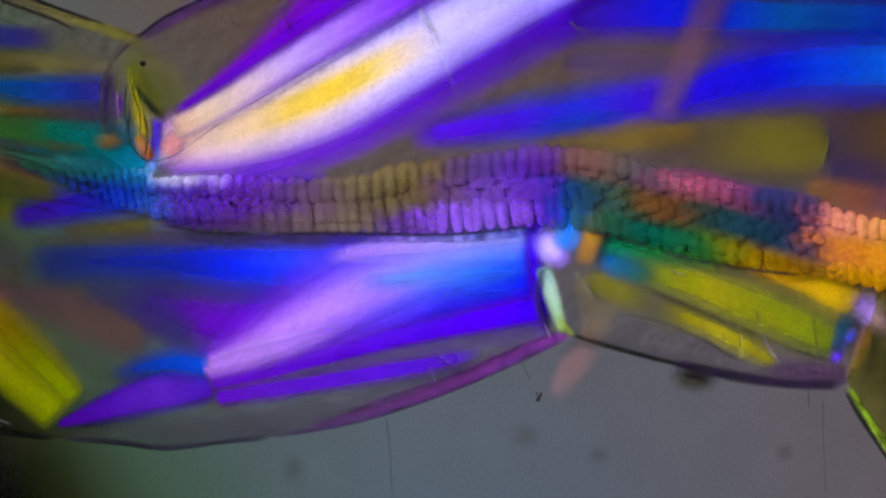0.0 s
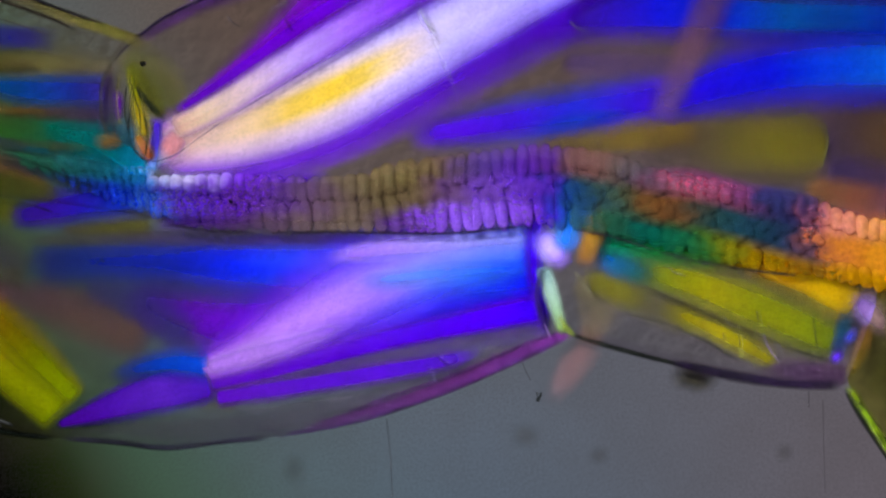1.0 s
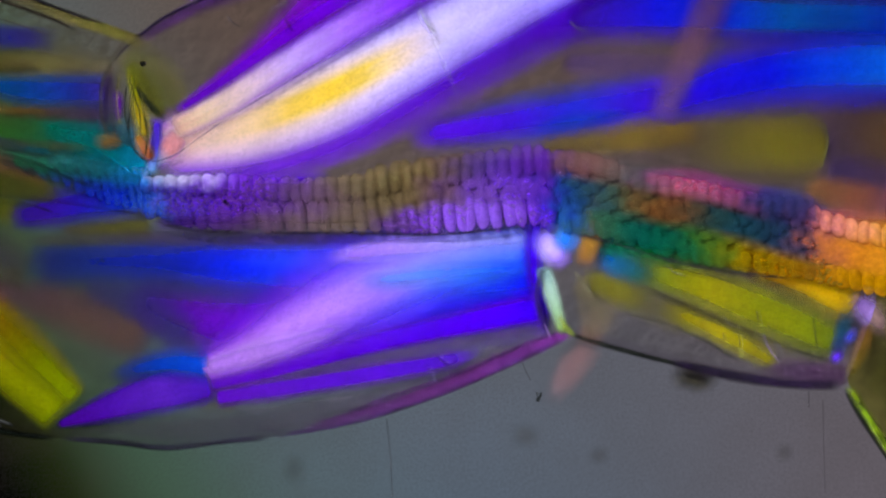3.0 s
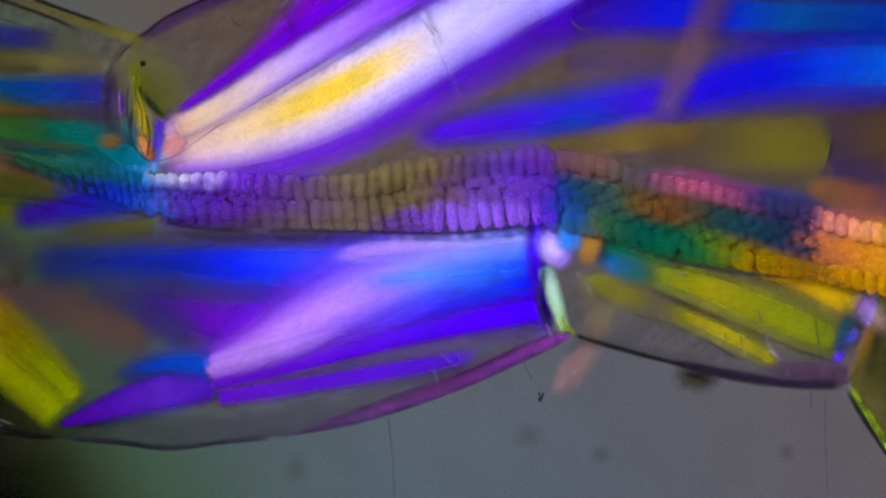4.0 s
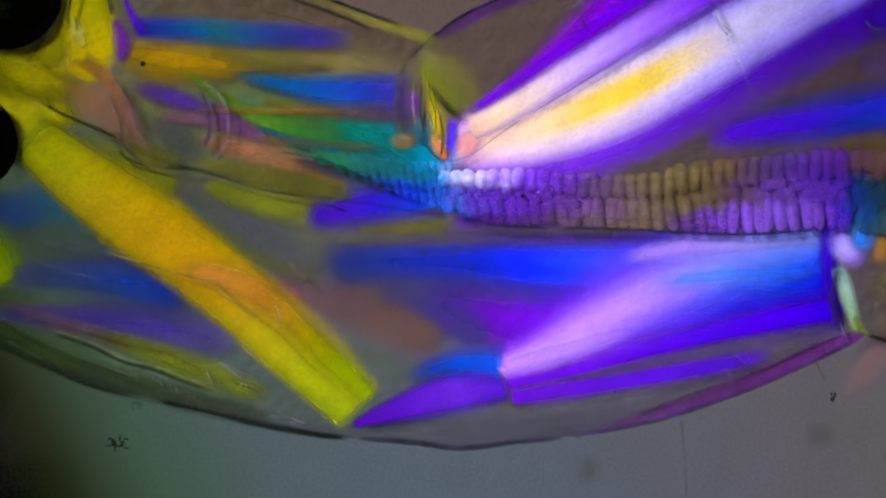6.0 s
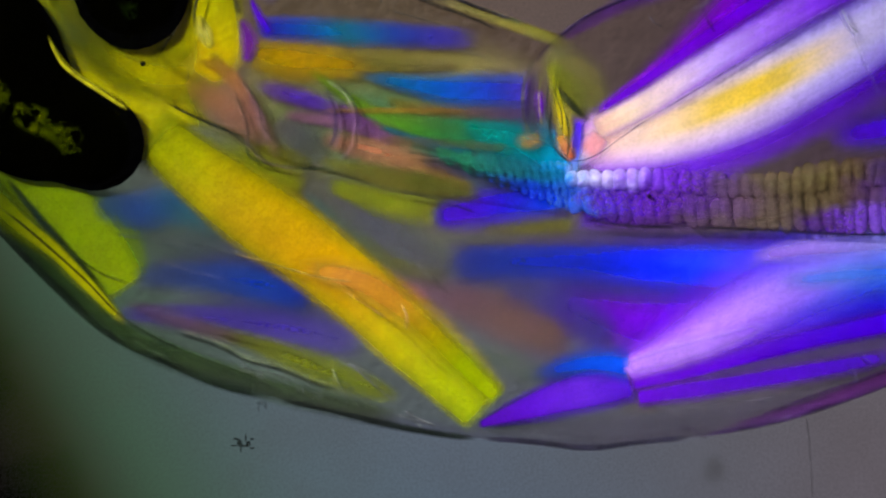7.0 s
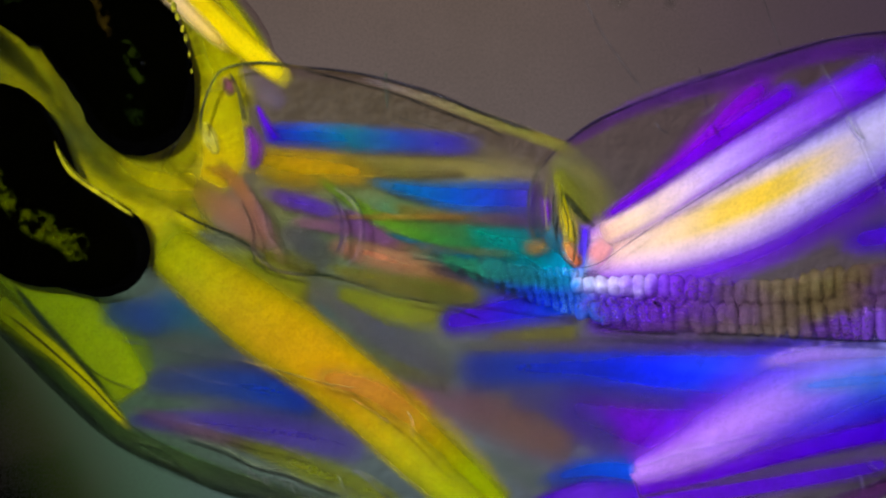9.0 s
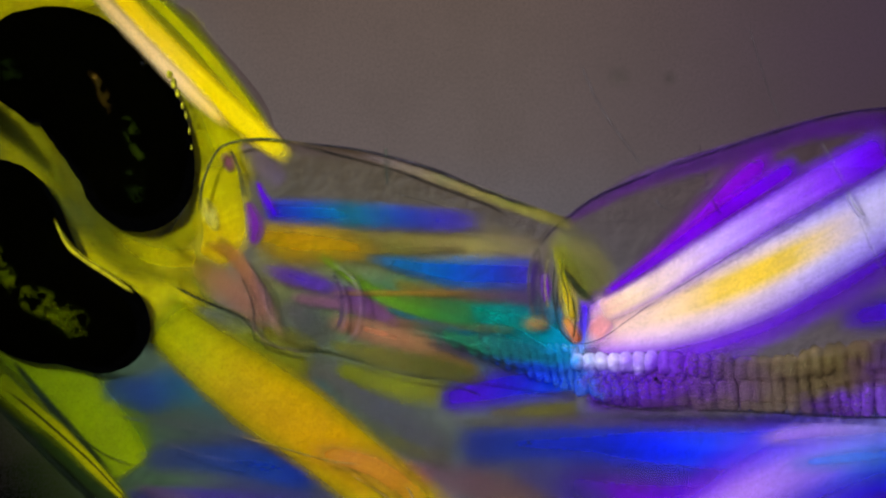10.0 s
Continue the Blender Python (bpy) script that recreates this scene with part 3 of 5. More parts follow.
muscle([(-20, 336, 32), (50, 394, 28), (112, 446, 20), (165, 502, 16), (220, 560, 6)], -2, [(95, 105, 10), (128, 134, 8), (185, 176, 4), (205, 192, 2), (190, 182, 4)], None, [(80, 95, 10), (130, 135, 8)], L, 0.95, 0.4)
muscle([(28, 322, 4), (84, 390, 8), (130, 440, 7), (186, 502, 3)], 6, [(30, 42, 24), (20, 44, 52), (24, 50, 44), (60, 75, 15)], None, None, L, 0.55, 0.95, name="skin_fold")
muscle([(185, 362, 22), (255, 372, 36), (330, 362, 36), (410, 405, 22)], -6, [(60, 85, 105), (45, 72, 135), (45, 100, 118), (80, 98, 88)], None, None, L, 0.8, 0.85)
muscle([(262, 490, 22), (350, 488, 36), (450, 500, 48), (552, 526, 36)], -8, [(72, 78, 105), (52, 68, 125), (28, 60, 148), (28, 48, 140)], None, [(80, 78, 100), (65, 62, 120)], L, 0.88, 0.8)
muscle([(232, 556, 10), (350, 562, 30), (480, 575, 44), (640, 606, 30)], -14, [(70, 60, 118), (74, 52, 142), (78, 56, 150), (90, 78, 128)], None, [(90, 78, 108), (84, 72, 116)], L, 0.85, 0.8)
muscle([(256, 543, 8), (340, 571, 15), (430, 598, 11)], -6, [(105, 82, 112), (124, 92, 108), (122, 106, 72)], None, None, L, 0.75, 0.9, (0.2, 0.25))
muscle([(404, 590, 9), (480, 614, 21), (560, 646, 27), (640, 677, 25), (704, 700, 10)], -12, [(108, 104, 62), (122, 122, 38), (126, 128, 30), (122, 126, 34), (118, 120, 42)], None, None, L, 0.85, 0.6)
muscle([(540, 330, 30), (660, 395, 44), (790, 480, 30)], -18, [(105, 95, 85), (92, 85, 108), (95, 85, 100)], None, None, L, 0.55, 0.7)
muscle([(560, 350, 8), (640, 425, 16), (720, 470, 12), (790, 490, 20)], -10, [(70, 100, 110), (100, 110, 80), (110, 105, 60), (100, 95, 75)], None, None, L, 0.55, 0.8)
muscle([(600, 328, 12), (700, 358, 28), (790, 372, 26)], -6, [(120, 120, 30), (132, 132, 12), (120, 118, 35)], None, None, L, 0.8, 0.6)
muscle([(350, 230, 10), (450, 285, 30), (540, 330, 24)], -2, [(100, 100, 110), (130, 130, 20), (130, 125, 25)], None, None, L, 0.8, 0.7)
muscle([(784, 386, 18), (850, 370, 36), (930, 356, 38), (1030, 346, 32)], -2, [(58, 20, 150), (66, 14, 165), (40, 22, 180), (10, 56, 205), (40, 120, 225)], None, [(58, 30, 130), (45, 32, 150)], L, 0.95, 0.6)
muscle([(870, 408, 8), (950, 404, 14), (1020, 402, 20)], -8, [(105, 95, 55), (112, 106, 40), (110, 105, 45)], None, None, L, 0.8, 0.5)

# broad thin sheets under the front muscles
muscle([(440, 190, 70), (600, 215, 90), (780, 245, 90), (1010, 285, 70)], -30, [(142, 128, 78), (118, 130, 88), (60, 138, 100), (0, 145, 145), (0, 140, 190)], None, None, L, 0.75, 0.75, (0.1, 0.06))
muscle([(470, 110, 40), (650, 120, 50), (820, 120, 50), (960, 150, 40)], -32, [(172, 148, 48), (162, 142, 60), (148, 134, 72), (114, 104, 88)], None, None, L, 0.75, 0.85)
muscle([(360, 250, 30), (500, 330, 60), (650, 420, 70), (800, 480, 60)], -34, [(140, 138, 15), (120, 122, 25), (98, 105, 60), (95, 98, 70)], None, None, L, 0.6, 0.8)
muscle([(200, 390, 40), (330, 430, 60), (480, 470, 60), (600, 560, 60)], -34, [(95, 110, 60), (80, 90, 85), (75, 75, 110), (70, 65, 120)], None, None, L, 0.55, 0.8)
muscle([(820, 500, 40), (930, 560, 60), (1020, 600, 50)], -34, [(95, 85, 100), (110, 82, 90), (85, 62, 125)], None, None, L, 0.5, 0.9)
muscle([(560, 505, 18), (660, 514, 28), (760, 535, 24)], -10, [(185, 120, 80), (185, 108, 105), (150, 88, 115)], None, None, L, 0.8, 0.85)

# narrow segment over the front
muscle([(476, 51, 14), (500, 51, 21), (600, 55, 23), (700, 61, 22), (835, 69, 17)], 8, [(45, 30, 190), (5, 65, 175), (5, 105, 135), (30, 62, 150), (58, 48, 150), (72, 58, 125)], None, None, L, 0.85, 0.55, (0.05, 0.12))
muscle([(438, 36, 6), (452, 72, 16), (447, 108, 8)], 12, [(110, 60, 120), (125, 40, 170), (118, 50, 140)], None, None, L, 0.85, 0.9)
muscle([(456, 0, 4), (470, 30, 9), (490, 60, 12)], 14, [(110, 25, 190), (98, 15, 205), (50, 20, 200)], None, None, L, 0.85, 0.9)
muscle([(455, 92, 22), (520, 104, 38), (590, 110, 30), (665, 122, 12)], 4, [(155, 125, 5), (176, 134, 0), (166, 128, 5), (128, 108, 45)], None, None, L, 0.85, 0.95, (0.08, 0.3))
muscle([(600, 100, 12), (700, 112, 16), (810, 112, 8)], 2, [(110, 100, 60), (122, 112, 55), (115, 100, 70)], None, None, L, 0.7, 0.7)
muscle([(665, 136, 6), (740, 150, 18), (810, 160, 28), (890, 162, 31), (952, 165, 32)], 6, [(50, 95, 115), (0, 88, 145), (8, 76, 172), (32, 56, 170), (75, 48, 150)], None, [(60, 90, 100), (20, 85, 145), (60, 55, 145)], L, 0.9, 0.5, (0.15, 0.06))
muscle([(700, 178, 10), (790, 196, 14), (950, 200, 18)], 3, [(112, 106, 30), (110, 84, 60), (85, 52, 110)], None, None, L, 0.75, 0.9)
muscle([(640, 196, 8), (730, 216, 22), (830, 236, 26)], 0, [(110, 110, 40), (85, 118, 38), (50, 118, 70)], None, None, L, 0.8, 0.8)
muscle([(566, 130, 5), (616, 164, 11), (670, 200, 16), (737, 229, 20), (840, 250, 18)], 6, [(100, 120, 30), (108, 142, 20), (92, 138, 28), (60, 125, 50), (20, 118, 85)], None, [(100, 112, 40), (95, 118, 35), (45, 108, 85)], L, 0.85, 0.7)
muscle([(690, 226, 4), (760, 250, 8), (840, 268, 8)], 8, [(30, 90, 110), (0, 88, 120), (0, 105, 120)], None, None, L, 0.75, 0.9)
muscle([(590, 196, 4), (700, 196, 6), (830, 197, 4)], 12, [(140, 102, 75), (168, 118, 35), (130, 100, 55)], None, None, L, 0.45, 0.95)
muscle([(690, 246, 6), (790, 254, 10), (905, 262, 5)], 8, [(140, 98, 80), (120, 100, 66), (80, 105, 65)], None, None, L, 0.35, 0.95)
muscle([(780, 212, 12), (860, 232, 32), (940, 256, 38), (1026, 306, 32)], -2, [(60, 122, 70), (10, 118, 100), (0, 122, 125), (0, 150, 195)], None, [(70, 115, 60), (10, 105, 110), (0, 115, 160)], L, 0.9, 0.55, (0.15, 0.04))

muscle([(478, 156, 12), (530, 170, 20), (592, 188, 16)], 4, [(112, 70, 130), (84, 48, 162), (98, 58, 152)], None, [(110, 76, 110), (112, 66, 124)], L, 0.8, 0.98, (0.25, 0.25))
muscle([(610, 196, 10), (670, 214, 16), (730, 244, 10)], 3, [(105, 62, 140), (128, 78, 128), (125, 85, 105)], None, None, L, 0.8, 0.8)
muscle([(520, 204, 8), (620, 218, 14), (700, 240, 14)], 1, [(130, 88, 105), (135, 84, 125), (130, 84, 118)], None, None, L, 0.75, 0.9)
muscle([(590, 246, 12), (680, 268, 26), (770, 298, 22), (840, 330, 10)], 0, [(150, 100, 90), (172, 114, 88), (158, 110, 74), (118, 100, 40)], None, None, L, 0.75, 0.9)

muscle([(590, 288, 8), (700, 312, 20), (850, 345, 14)], 4, [(115, 108, 24), (120, 106, 22), (110, 102, 30)], None, None, L, 0.6, 0.9)
muscle([(760, 284, 8), (820, 298, 18), (900, 312, 20), (1030, 335, 18)], 5, [(112, 84, 82), (78, 74, 112), (25, 82, 128), (0, 118, 185)], None, None, L, 0.7, 0.9)
muscle([(500, 218, 14), (545, 245, 34), (580, 280, 20)], -4, [(100, 90, 90), (86, 86, 92), (88, 90, 80)], None, None, L, 0.65, 0.95)
muscle([(346, 146, 14), (394, 178, 30), (440, 215, 28), (480, 250, 14)], 0, [(178, 138, 30), (178, 116, 76), (164, 106, 98), (130, 100, 84)], None, None, L, 0.5, 0.95)
muscle([(370, 110, 6), (410, 128, 12), (440, 168, 12), (470, 235, 8)], 12, [(200, 155, 10), (205, 130, 55), (185, 115, 105), (155, 108, 100)], None, None, L, 0.6, 0.9)
muscle([(452, 170, 6), (470, 205, 8), (486, 250, 5)], 14, [(150, 105, 140), (152, 112, 148), (140, 105, 110)], None, None, L, 0.5, 0.95)
muscle([(470, 262, 8), (515, 278, 20), (560, 292, 12)], -3, [(120, 112, 30), (112, 106, 35), (95, 95, 55)], None, None, L, 0.7, 0.9)
muscle([(590, 190, 10), (650, 212, 24), (710, 242, 14)], 2, [(120, 72, 140), (122, 74, 138), (125, 78, 118)], None, None, L, 0.75, 0.9)
muscle([(388, 100, 8), (420, 140, 14), (462, 200, 14), (500, 275, 8)], 16, [(180, 145, 25), (175, 118, 80), (160, 112, 108), (120, 105, 55)], None, None, L, 0.45, 0.95)
muscle([(385, -30, 40), (392, 30, 44), (395, 90, 44), (372, 140, 24)], 2, [(190, 180, 0), (205, 190, 0), (215, 185, 0), (190, 160, 10)], None, None, L, 0.95, 0.4)
# pale highlight on the yellow front cap, painted as a small bundle
muscle([(362, 30, 6), (372, 58, 13), (384, 84, 5)], 14, [(220, 205, 40), (245, 232, 120), (225, 205, 40)], None, None, L, 0.65, 0.95)
muscle([(398, -50, 8), (404, -36, 11), (410, -20, 6)], 12, [(150, 90, 90), (150, 75, 115), (130, 95, 60)], None, None, L, 0.6, 0.98)
muscle([(430, -70, 10), (460, -40, 26), (500, 0, 14)], 0, [(130, 105, 120), (125, 105, 120), (110, 90, 120)], None, None, L, 0.6, 0.8)

# socket between the narrow segment and the large one
muscle([(978, 95, 22), (1020, 130, 42), (1052, 175, 38), (1066, 206, 14)], 24, [(110, 105, 60), (116, 112, 48), (114, 110, 36), (100, 95, 30)], None, None, L, 0.5, 0.6)
muscle([(988, 112, 8), (1008, 148, 19), (1030, 188, 17), (1040, 206, 6)], 32, [(118, 115, 40), (130, 128, 28), (122, 120, 26), (90, 88, 22)], None, None, L, 0.65, 0.8)
muscle([(984, 120, 7), (996, 160, 12), (1003, 200, 15), (1016, 245, 14)], 34, [(125, 125, 35), (150, 148, 20), (200, 176, 0), (190, 165, 0)], None, None, L, 0.8, 0.7)
muscle([(1000, 240, 9), (1012, 262, 14), (1024, 282, 8)], 38, [(190, 145, 50), (200, 128, 80), (195, 112, 78)], None, None, L, 0.85, 0.9)
muscle([(930, 250, 10), (948, 249, 15), (968, 246, 10)], 30, [(140, 108, 45), (162, 114, 32), (145, 105, 45)], None, None, L, 0.5, 0.98, (0.4, 0.4))
muscle([(962, 162, 6), (967, 186, 10), (966, 212, 5)], 32, [(100, 45, 150), (122, 30, 185), (100, 40, 150)], None, None, L, 0.85, 0.9)
muscle([(950, 120, 8), (945, 180, 12), (940, 230, 8)], 26, [(105, 85, 60), (85, 55, 105), (70, 70, 90)], None, None, L, 0.45, 0.9)
muscle([(1035, 215, 8), (1030, 260, 13), (1024, 305, 10)], 30, [(90, 30, 190), (90, 70, 230), (150, 200, 240)], None, None, L, 0.9, 0.7)

# yellow tissue round the air sacs
muscle([(60, -240, 130), (130, -60, 170), (190, 90, 150), (270, 190, 100), (330, 270, 50)], -34, [(190, 180, 5), (182, 172, 6), (182, 172, 6), (205, 190, 4), (192, 182, 8)], None, [(135, 132, 8), (160, 152, 8)], L, 0.97, 0.25, (0.02, 0.1))
muscle([(150, -40, 20), (180, 60, 34), (270, 130, 44), (360, 130, 40)], -6, [(140, 130, 12), (155, 145, 12), (190, 175, 5), (205, 178, 0)], None, [(135, 128, 12), (160, 152, 8)], L, 0.7, 0.8)
muscle([(165, -60, 18), (264, 52, 22), (352, 142, 24), (438, 220, 22), (500, 272, 12)], 47, [(245, 210, 0), (255, 206, 25), (255, 210, 50), (255, 214, 15), (250, 216, 0), (215, 195, 0)], None, [(220, 195, 0), (240, 200, 0), (235, 205, 0)], U, 0.97, 0.45, (0.02, 0.06))
muscle([(132, -56, 11), (236, 58, 14), (326, 150, 15), (392, 214, 7)], 54, [(255, 205, 70), (255, 210, 135), (255, 212, 145), (250, 208, 50)], None, None, U, 0.95, 0.6)
muscle([(190, -60, 40), (288, 36, 34), (378, 136, 30), (456, 224, 18)], 36, [(140, 135, 20), (112, 112, 25), (120, 120, 25), (150, 145, 10)], None, None, U, 0.95, 0.4)
muscle([(228, -40, 14), (320, 48, 15), (396, 134, 16), (464, 222, 10)], 44, [(195, 186, 0), (185, 175, 5), (190, 178, 5), (180, 168, 10)], None, [(140, 132, 10), (125, 116, 12)], U, 0.85, 0.6)
muscle([(340, 230, 30), (380, 330, 50), (390, 430, 40)], -8, [(170, 160, 5), (165, 158, 10), (190, 175, 5)], None, None, U, 0.9, 0.5)

muscle([(-80, -10, 90), (60, -10, 80), (220, 10, 56)], -30, [(120, 115, 5), (165, 152, 5), (165, 155, 5)], None, None, U, 0.95, 0.4)
muscle([(296, 446, 26), (344, 384, 34), (366, 300, 26)], -16, [(150, 142, 8), (165, 156, 6), (165, 156, 6)], None, None, U, 0.95, 0.5)
muscle([(300, 40, 40), (350, 150, 54), (385, 250, 56), (400, 330, 40)], -12, [(150, 140, 5), (165, 158, 5), (160, 155, 8), (175, 165, 5)], None, None, U, 0.95, 0.35)
muscle([(30, 190, 20), (90, 260, 26), (140, 350, 30), (200, 430, 26)], 0, [(140, 132, 5), (128, 120, 10), (115, 112, 30), (120, 118, 15)], None, None, U, 0.7, 0.8)

for k, (x, y, h) in enumerate(((120, 20, 60), (190, 110, 40), (260, 150, 36), (150, -60, 50), (330, 130, 30), (100, 60, 30))):
    muscle([(x - 30, y - h, 5), (x, y, 9), (x + 50, y + h * 0.6, 5)], -2 + k, [(110, 108, 10), (118, 112, 14), (120, 115, 10)], None, None, L, 0.22, 0.95, (0.4, 0.4), name="strand_and_highlight")
# highlight along the lower sac's upper edge, painted as a thin yellow strand
muscle([(98, 70, 3), (130, 118, 5), (190, 158, 4), (240, 185, 2)], 58, [(150, 140, 20), (190, 172, 18), (170, 155, 15)], None, None, L, 0.55, 0.9, name="strand_and_highlight")
muscle([(20, 195, 8), (70, 250, 12), (110, 330, 8)], 10, [(190, 180, 10), (165, 158, 20), (120, 118, 15)], None, None, U, 0.6, 0.9, name="strand_and_highlight")

muscle([(-60, -40, 60), (10, 0, 60), (110, -10, 44), (200, -30, 40)], -10, [(205, 190, 0), (215, 195, 0), (200, 182, 0), (185, 170, 5)], None, None, U, 0.95, 0.5)
muscle([(310, 90, 22), (370, 180, 40), (405, 262, 44), (420, 320, 26)], -3, [(190, 175, 5), (190, 182, 8), (192, 180, 8), (200, 180, 0)], None, None, U, 0.9, 0.7)
muscle([(40, 268, 16), (90, 318, 20), (130, 392, 22), (190, 446, 18), (250, 486, 12)], 13, [(105, 108, 8), (92, 98, 20), (104, 108, 34), (118, 120, 14), (130, 128, 8)], None, None, U, 0.2, 0.95)
muscle([(112, 352, 10), (138, 380, 18), (168, 398, 10)], 15, [(100, 106, 40), (100, 106, 55), (100, 106, 40)], None, None, U, 0.25, 0.95)
muscle([(-30, 186, 22), (10, 222, 20), (50, 258, 14), (90, 300, 6)], 12, [(34, 36, 2), (46, 48, 4), (70, 70, 6), (95, 92, 8)], None, None, U, 0.85, 0.9)
muscle([(100, 250, 8), (140, 310, 16), (170, 370, 14), (200, 410, 8)], 14, [(120, 120, 24), (112, 114, 36), (108, 112, 42), (125, 122, 18)], None, None, U, 0.4, 0.9)

# air sacs
sac_mat = plain((1, 1, 0), 1.0, 40, 0.4, 0.9, 0.0)


def sac(pts, base, label):
    rows = rows_of(pts, base, 26, 110)
    return part("air_sac", tube("air_sac", rows, sac_mat, ring=36, flat=0.55, cap=0.16, rough=2.0), larva, label)


sac_a = sac([(-30, 140, 74), (36, 120, 97), (118, 122, 107), (190, 188, 116), (235, 272, 109), (247, 334, 97), (252, 412, 80)], U, "glossy black kidney-shaped air sac with dim brown patches")
sac_b = sac([(-85, -20, 60), (-40, 24, 88), (2, 78, 108), (54, 196, 112), (146, 238, 92), (262, 284, 78)], L, "black kidney-shaped air sac with yellow-green branching patches")

brown_mat = plain((44, 32, 4), 0.6, 20, 0.4, gloss=0.0, soft=0.9, holes=True)


def branch(pts, base, owner, mat):
    rows = rows_of([(x, y, w * 1.05) for x, y, w in pts], base, 97, 18)
    part("patch", tube("patch", rows, mat, ring=10, flat=0.2, rough=7.0), owner)


branch([(-10, 105, 14), (6, 150, 16), (40, 196, 20), (92, 226, 26), (140, 238, 24), (168, 246, 12)], L, sac_b, plain((56, 62, 0), 0.75, 22, 0.3, gloss=0.0, soft=0.7, holes=True))
branch([(60, 190, 12), (100, 215, 18), (130, 262, 16), (160, 270, 8)], L, sac_b, plain((48, 54, 0), 0.75, 15, 0.3, gloss=0.0, soft=0.7, holes=True))
branch([(150, 125, 6), (172, 140, 8), (186, 172, 16), (192, 205, 7)], U, sac_a, brown_mat)
branch([(220, 205, 10), (232, 235, 18), (244, 262, 16), (250, 288, 8)], U, sac_a, plain((30, 38, 2), 0.65, 24, 0.4, gloss=0.0, soft=0.9, holes=True))
green_mat = plain((16, 24, 2), 0.6, 18, 0.4, gloss=0.0, soft=0.95, holes=True)
branch([(8, 105, 14), (22, 130, 22), (40, 150, 10)], U, sac_a, green_mat)
branch([(226, 300, 10), (240, 335, 20), (250, 362, 10)], U, sac_a, green_mat)
# glints on the upper sac's edge, put in as small yellow lumps
for x, y, w, h in ((307, 132, 5, 7), (314, 148, 5, 11), (321, 165, 4, 8), (330, 188, 3.5, 7), (336, 204, 3.5, 7), (342, 232, 2.5, 6), (346, 262, 2, 5)):
    part("glint", lump("glint", x - U[0] - 6, y - U[1], 62, w, h, 3, plain((190, 180, 30), 0.7, 8), 0.5, x), sac_a)

# ---- outlines and creases of the skin ----
line([(-790, 362), (-756, 400), (-656, 500), (-556, 590), (-456, 640), (-356, 681), (-256, 706)], (16, 28, 7), 5, 8, name="cuticle_edge")
line([(-256, 706), (-156, 728), (-56, 752), (44, 770), (104, 776)], (12, 18, 6), 5, 8, name="cuticle_edge")
line([(104, 776), (200, 782), (294, 793), (394, 782), (480, 774)], (40, 34, 48), 4, 8, name="cuticle_edge")
line([(480, 774), (600, 752), (694, 727), (812, 686), (900, 645), (1003, 597)], (60, 28, 75), 4, 8, alpha=0.7, name="cuticle_edge")
muscle([(556, 754, 4), (640, 733, 10), (760, 693, 12), (880, 643, 14), (960, 609, 12), (1002, 591, 8)], 10, [(84, 60, 88), (94, 50, 98), (100, 46, 102), (102, 44, 106), (120, 48, 124)], alpha=0.85, soft=0.4, ends=(0.15, 0.03), name="cuticle_fold")
line([(594, 738), (682, 705), (814, 659), (925, 610), (985, 588)], (62, 24, 74), 2.0, 16, alpha=0.6, name="cuticle_edge")
line([(-756, 360), (-700, 402), (-600, 490), (-530, 560), (-450, 608), (-340, 652), (-240, 684)], (30, 45, 10), 2, 10, alpha=0.55)
muscle([(-770, 362, 12), (-656, 478, 18), (-540, 580, 20), (-420, 640, 22), (-250, 692, 22), (-60, 738, 18)], -30, [(44, 64, 20), (56, 80, 30), (70, 90, 48), (80, 95, 62), (95, 102, 80)], alpha=0.75, soft=0.5, name="cuticle_fold")
line([(1003, 590), (1070, 611), (1180, 640), (1300, 664)], (14, 18, 6), 4, 8, name="cuticle_edge")
line([(1180, 640), (1300, 666), (1400, 680), (1497, 681)], (28, 10, 36), 8, 8, name="cuticle_edge")
line([(1497, 678), (1530, 730), (1575, 800), (1640, 900)], (120, 135, 10), 6, 20, name="cuticle_edge")
line([(1492, 684), (1522, 736), (1566, 806), (1630, 906)], (20, 20, 4), 4, 18, name="cuticle_edge")
line([(190, 128), (215, 92), (250, 62), (304, 24), (414, -22), (544, -66), (644, -98), (744, -123), (880, -137)], (34, 10, 50), 2.6, 8, name="cuticle_edge")
muscle([(250, 68, 8), (330, 22, 14), (400, -8, 18), (544, -50, 20), (700, -94, 20), (900, -120, 16)], 4, [(84, 42, 92), (80, 28, 108), (82, 20, 120), (84, 15, 128)], alpha=0.6, soft=0.75, name="cuticle_fold")
line([(-236, -70), (-116, -56), (4, -24), (94, 12), (200, 50)], (36, 30, 34), 3, 56, name="cuticle_edge")
line([(-236, -68), (-66, -24), (4, 2), (94, 35), (144, 58)], (45, 34, 20), 3, 58)
muscle([(-100, -45, 5), (4, -12, 9), (120, 30, 11), (250, 76, 10)], 54, [(125, 105, 105), (125, 108, 70), (125, 112, 45), (118, 108, 40)], alpha=0.6, soft=0.6, name="cuticle_fold")
line([(-400, 60), (-398, 10), (-380, -40), (-356, -66), (-300, -76), (-236, -72)], (70, 70, 24), 2.2, 56, name="cuticle_edge")
line([(-350, -60), (-335, -30), (-325, 10), (-322, 30)], (50, 40, 50), 4, 40, alpha=0.5)
line([(-456, 178), (-406, 205), (-316, 246), (-300, 280), (-236, 296), (-150, 300)], (30, 40, 22), 3, 44, alpha=0.65)
